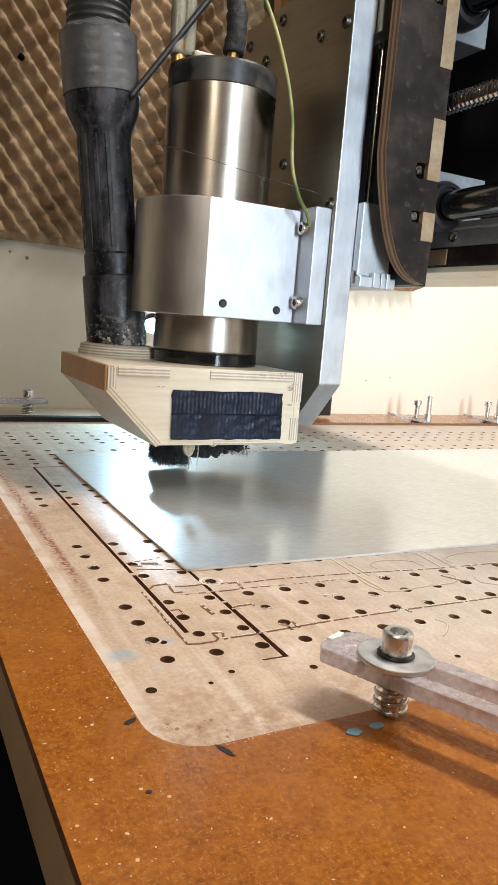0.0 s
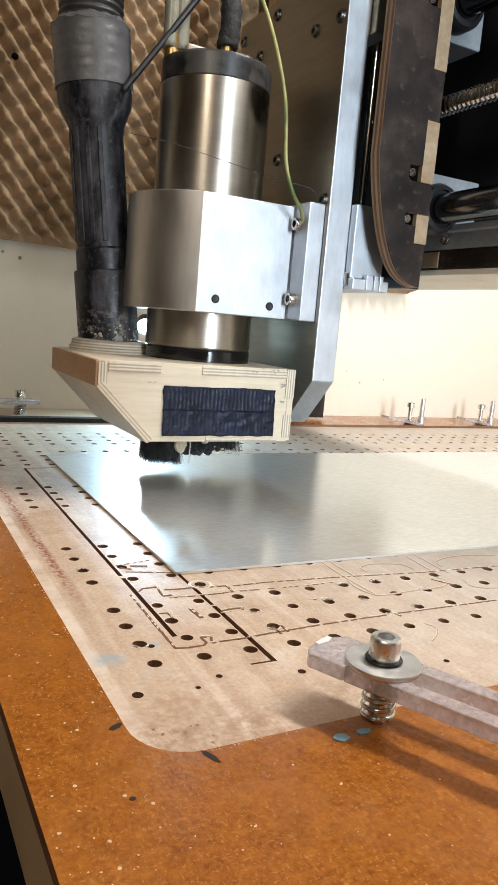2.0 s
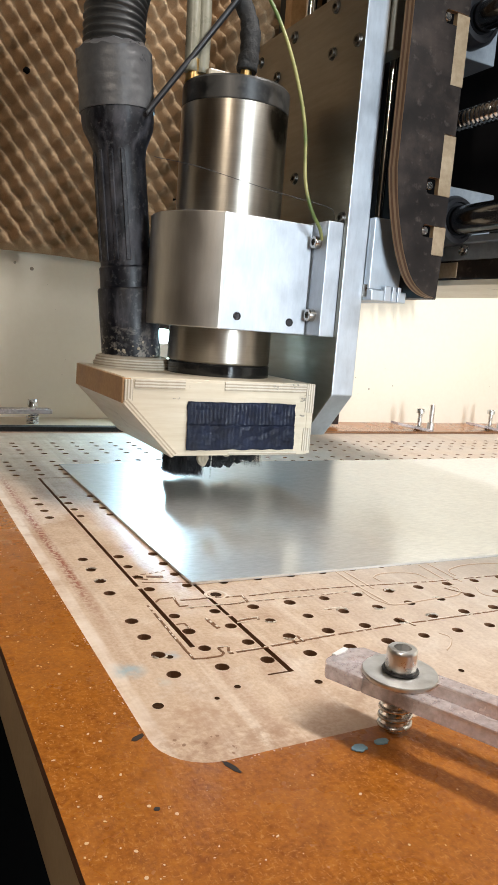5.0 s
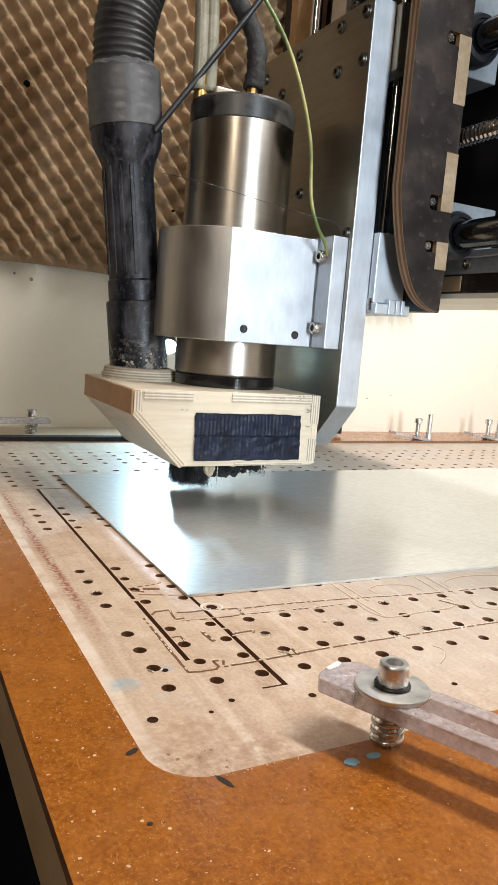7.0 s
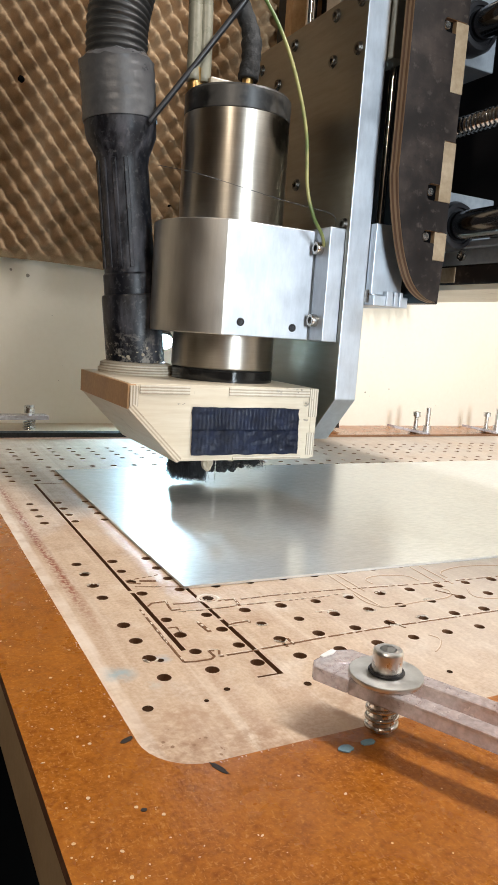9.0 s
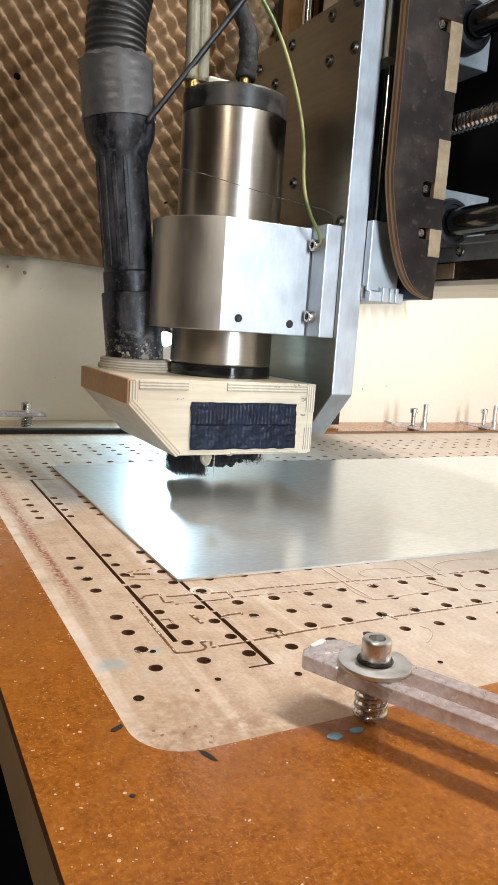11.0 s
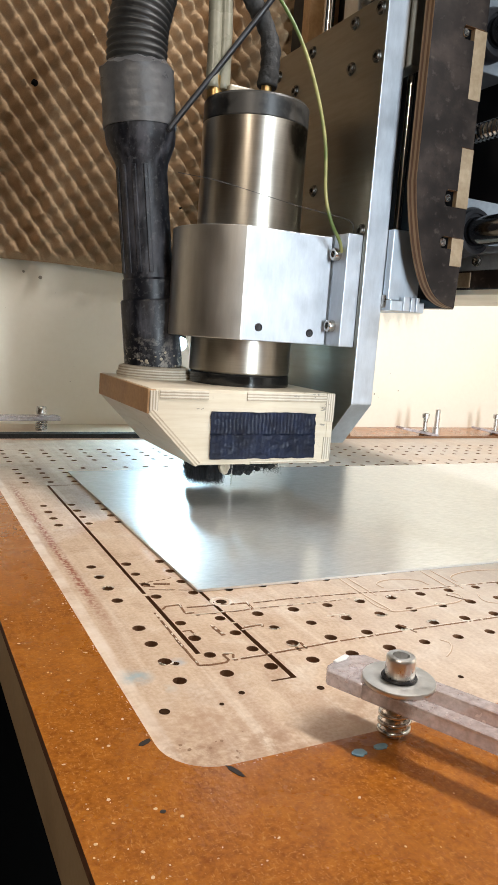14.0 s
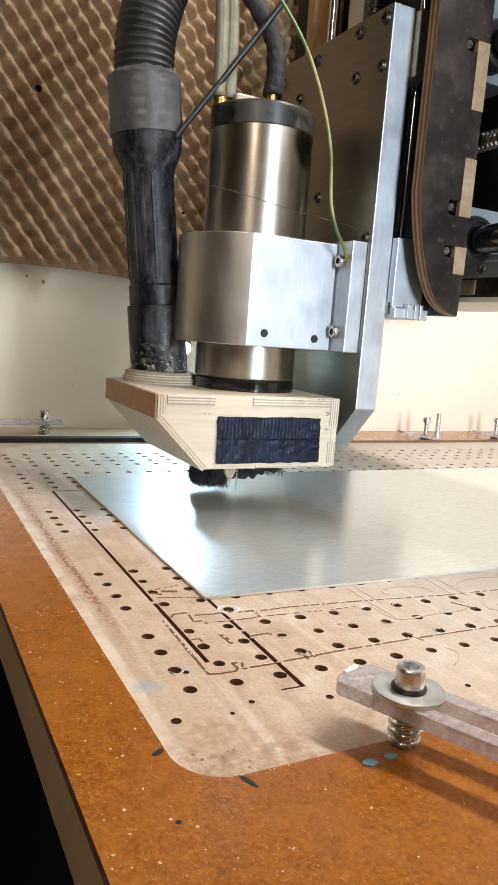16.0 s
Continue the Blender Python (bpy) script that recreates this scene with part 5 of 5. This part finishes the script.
def carriage_body():
    t = thing("z_slide", (0.255, 0.30, 0.16), "aluminium slide blocks and bright guide rods behind the plate", "slide")
    bm = B()
    box(bm, 0.2765, 0.2900, 0.2045, 0.400, 0.160, 0.52, 0.0006)
    part("back_panel", bm, BEAM, t)
    bm = B()
    box(bm, 0.2321, 0.2600, 0.2120, 0.2380, 0.1630, 0.2140, 0.0006)
    part("lower_block", bm, BLUE_ALU, t)
    bm = B()
    box(bm, 0.2321, 0.2640, 0.2080, 0.395, 0.1550, 0.1628, 0.0006)
    part("bottom_plate", bm, BLUE_ALU, t)
    bm = B()
    rod(bm, (0.236, 0.2170, 0.157), (0.236, 0.2170, 0.1665), 0.0050, 20)
    part("nut", bm, ZINC, t)
    for x0, x1 in ((0.2430, 0.2485), (0.2500, 0.2535), (0.2550, 0.2580)):
        bm = B()
        box(bm, x0, x1, 0.2065, 0.2115, 0.1552, 0.1660, 0.0004)
        part("fin", bm, ALU, t)
    for y, r in ((0.2290, 0.0030), (0.3560, 0.0048)):
        bm = B()
        rod(bm, (0.2470, y, 0.160), (0.2470, y, 0.55), r, 20)
        part("guide_rod", bm, CHROME, t, "bright steel guide rod")
    bm = B()
    tube(bm, [(0.252, 0.300, z / 1000) for z in range(300, 560, 20)], 0.0070, 20, 24, lambda i, s: 1 + 0.14 * math.sin(s * 2 * math.pi / 0.005))
    part("lead_screw", bm, DARK_STEEL, t, "dark threaded z screw")
    bm = B()
    box(bm, 0.2520, 0.2700, 0.318, 0.340, 0.30, 0.55, 0.0008)
    part("column", bm, MATTE_ZINC, t, "pale flat column")
    bm = B()
    box(bm, 0.2450, 0.2765, 0.388, 0.400, 0.34, 0.52, 0.0006)
    part("rear_panel", bm, BIRCH_DARK, t)
    bm = B()
    box(bm, 0.2321, 0.2450, 0.212, 0.245, 0.327, 0.372, 0.0006)
    part("upper_block", bm, ALU_PLATE, t)
    bm = B()
    lathe(bm, [(0.0, -0.02), (0.0185, -0.02), (0.0185, 0.0), (0.0165, 0.004), (0.0135, 0.0045), (0.0135, 0.002), (0.0, 0.002)], 36, along((0.3005, 0.205, 0.2195), (0.3005, 0.10, 0.2195)))
    part("bearing_seal", bm, BLACK, t, "black rubber bearing seal")
    bm = B()
    lathe(bm, [(0.0, -0.02), (0.0185, -0.02), (0.0185, 0.0), (0.0165, 0.004), (0.0135, 0.0045), (0.0135, 0.002), (0.0, 0.002)], 36, along((0.3005, 0.205, 0.361), (0.3005, 0.10, 0.361)))
    part("bearing_seal", bm, BLACK, t, "black rubber bearing seal")
    bm = B()
    box(bm, 0.2910, 0.338, 0.2060, 0.390, 0.2100, 0.2440, 0.001)
    part("bearing_block", bm, CAST_GREY, t, "pale grey bearing block")
    bm = B()
    box(bm, 0.2795, 0.330, 0.215, 0.390, 0.338, 0.40, 0.001)
    part("bearing_block", bm, CAST_GREY, t, "pale grey bearing block")
    return t


def led_lamp():
    p = Vector((0.2140, 0.5850, 0.1130))
    aim = Vector((-0.25, -0.80, -0.40)).normalized()
    t = thing("led_lamp", p, "small glowing cool white led lamp on a bent metal arm", "lamp")
    bm = B()
    lathe(bm, [(0.0, 0.0), (0.0085, 0.0), (0.0085, 0.0015), (0.0055, 0.0040), (0.0, 0.0050)], 24, along(p, p + aim))
    part("bulb", bm, LED, t, "glowing white led")
    bm = B()
    lathe(bm, [(0.0, -0.012), (0.0080, -0.012), (0.0098, -0.008), (0.0102, 0.0056), (0.0095, 0.0058), (0.0088, -0.0006), (0.0, -0.0006)], 24, along(p, p + aim))
    part("hood", bm, BLACK, t, "black lamp hood")
    bm = B()
    tube(bm, [p + Vector((0.004, 0.010, 0.004)), (0.240, 0.597, 0.135), (0.300, 0.595, 0.170), (0.340, 0.590, 0.185)], 0.0025, 10, 8)
    part("arm", bm, ZINC, t, "bent metal arm")
    return t


CARRIAGE += [side_panel(), carriage_body()]

# ---- the gantry ----
GANTRY = []


def gantry():
    t = thing("gantry_beam", (0.36, 0.2, 0.19), "black gantry beam with bright round rails and a ball screw", "gantry")
    bm = B()
    box(bm, 0.345, 0.43, 0.02, 0.60, 0.20, 0.62, 0.001)
    part("beam", bm, BEAM, t)
    for z in (0.2195, 0.361):
        bm = B()
        rod(bm, (0.3005, 0.02, z), (0.3005, 0.60, z), 0.0108, 32)
        part("rail", bm, RAIL, t, "polished steel rail, coloured dark for the black it mirrors")
    bm = B()
    pts = [(0.3005, y / 1000, 0.2925) for y in range(20, 320, 10)]
    tube(bm, pts, 0.0066, 24, 12, lambda i, s: 1 + 0.14 * max(-0.6, math.sin(s * 2 * math.pi / 0.0044)))
    part("ball_screw", bm, CHROME, t, "bright threaded ball screw")
    bm = B()
    box(bm, 0.318, 0.345, 0.02, 0.60, 0.193, 0.205, 0.0006)
    part("lower_strip", bm, CAST_GREY, t)
    bm = B()
    box(bm, 0.318, 0.43, 0.02, 0.60, 0.178, 0.1928, 0.0006)
    part("lower_panel", bm, PANEL, t)
    bm = B()
    box(bm, 0.3172, 0.325, 0.214, 0.262, 0.1795, 0.1915, 0.0005)
    part("finger_joint", bm, FINGER, t, "pale plywood finger end")
    bm = B()
    box(bm, 0.3175, 0.43, 0.02, 0.60, 0.1735, 0.1778, 0.0005)
    part("under_board", bm, BIRCH, t, "pale board under the beam")
    bm = B()
    box(bm, 0.400, 0.4845, 0.595, 0.608, 0.0048, 0.1730, 0.0006)
    part("end_plate", bm, PANEL, t, "dark plywood end plate")
    for y in (0.10, 0.150, 0.208, 0.30):
        bm = B()
        socket_screw(bm, (0.318, y, 0.2000), (-1, 0, 0), 0.0042, 0.0030)
        part("screw", bm, ZINC, t)
    bm = B()
    box(bm, 0.3120, 0.345, 0.02, 0.60, 0.2050, 0.2100, 0.0006)
    part("rail_bed", bm, CAST_GREY, t)
    return t


GANTRY += [gantry(), led_lamp()]


# ---- motion ----
STEPS = [(0, -16.7, -2.4, -0.8), (0.5, -20.7, -3.8, -0.6), (1, -19.9, -6.7, -0.6), (1.5, -16.8, -6.1, -0.1), (2, -17.8, -4.3, 3.4), (2.2, -15.0, -5.3, 9.3), (2.5, -11.3, -6.4, 9.4), (2.7, -11.0, -5.9, 5.6), (2.85, -10.8, -5.4, 1.3), (3, -10.7, -5.1, 1.0),
         (3.5, -10.1, -4.1, -0.4), (6, -4.2, -0.1, -0.1), (6.5, -0.4, 0.5, -0.1), (7, 0, 0, 0), (7.5, -1.5, -2.3, -0.1), (8, -1.0, -5.1, 0.1), (8.5, -2.0, -5.1, 0.1),
         (11, 3.2, -0.5, -0.3), (11.5, 3.3, -0.3, -0.1), (11.7, 2.8, -0.9, 0.9), (12, 1.6, -2.3, 9.7), (12.3, 2.3, -1.9, 8.6), (12.5, 2.9, -1.6, 1.4), (13, 2.1, -0.6, 0.4), (13.5, 3.3, -3.5, -0.2), (14, 2.9, -5.9, -0.4),
         (14.5, 0.2, -6.8, 2.0), (15, 2.2, -2.7, 9.2), (15.3, 3.7, -3.1, 8.8), (15.5, 4.6, -3.4, 4.3), (16, 5.2, -3.1, 0.4)]


def motions():
    for group, use in ((HEAD, (1, 1, 1)), (CARRIAGE, (1, 1, 0)), (GANTRY, (1, 0, 0))):
        for ob in group:
            b = BASES[ob]
            walk(ob, [(t, pose(b.x + use[0] * x / 1000, b.y + use[1] * y / 1000, b.z + use[2] * z / 1000)) for t, x, y, z in STEPS])


motions()
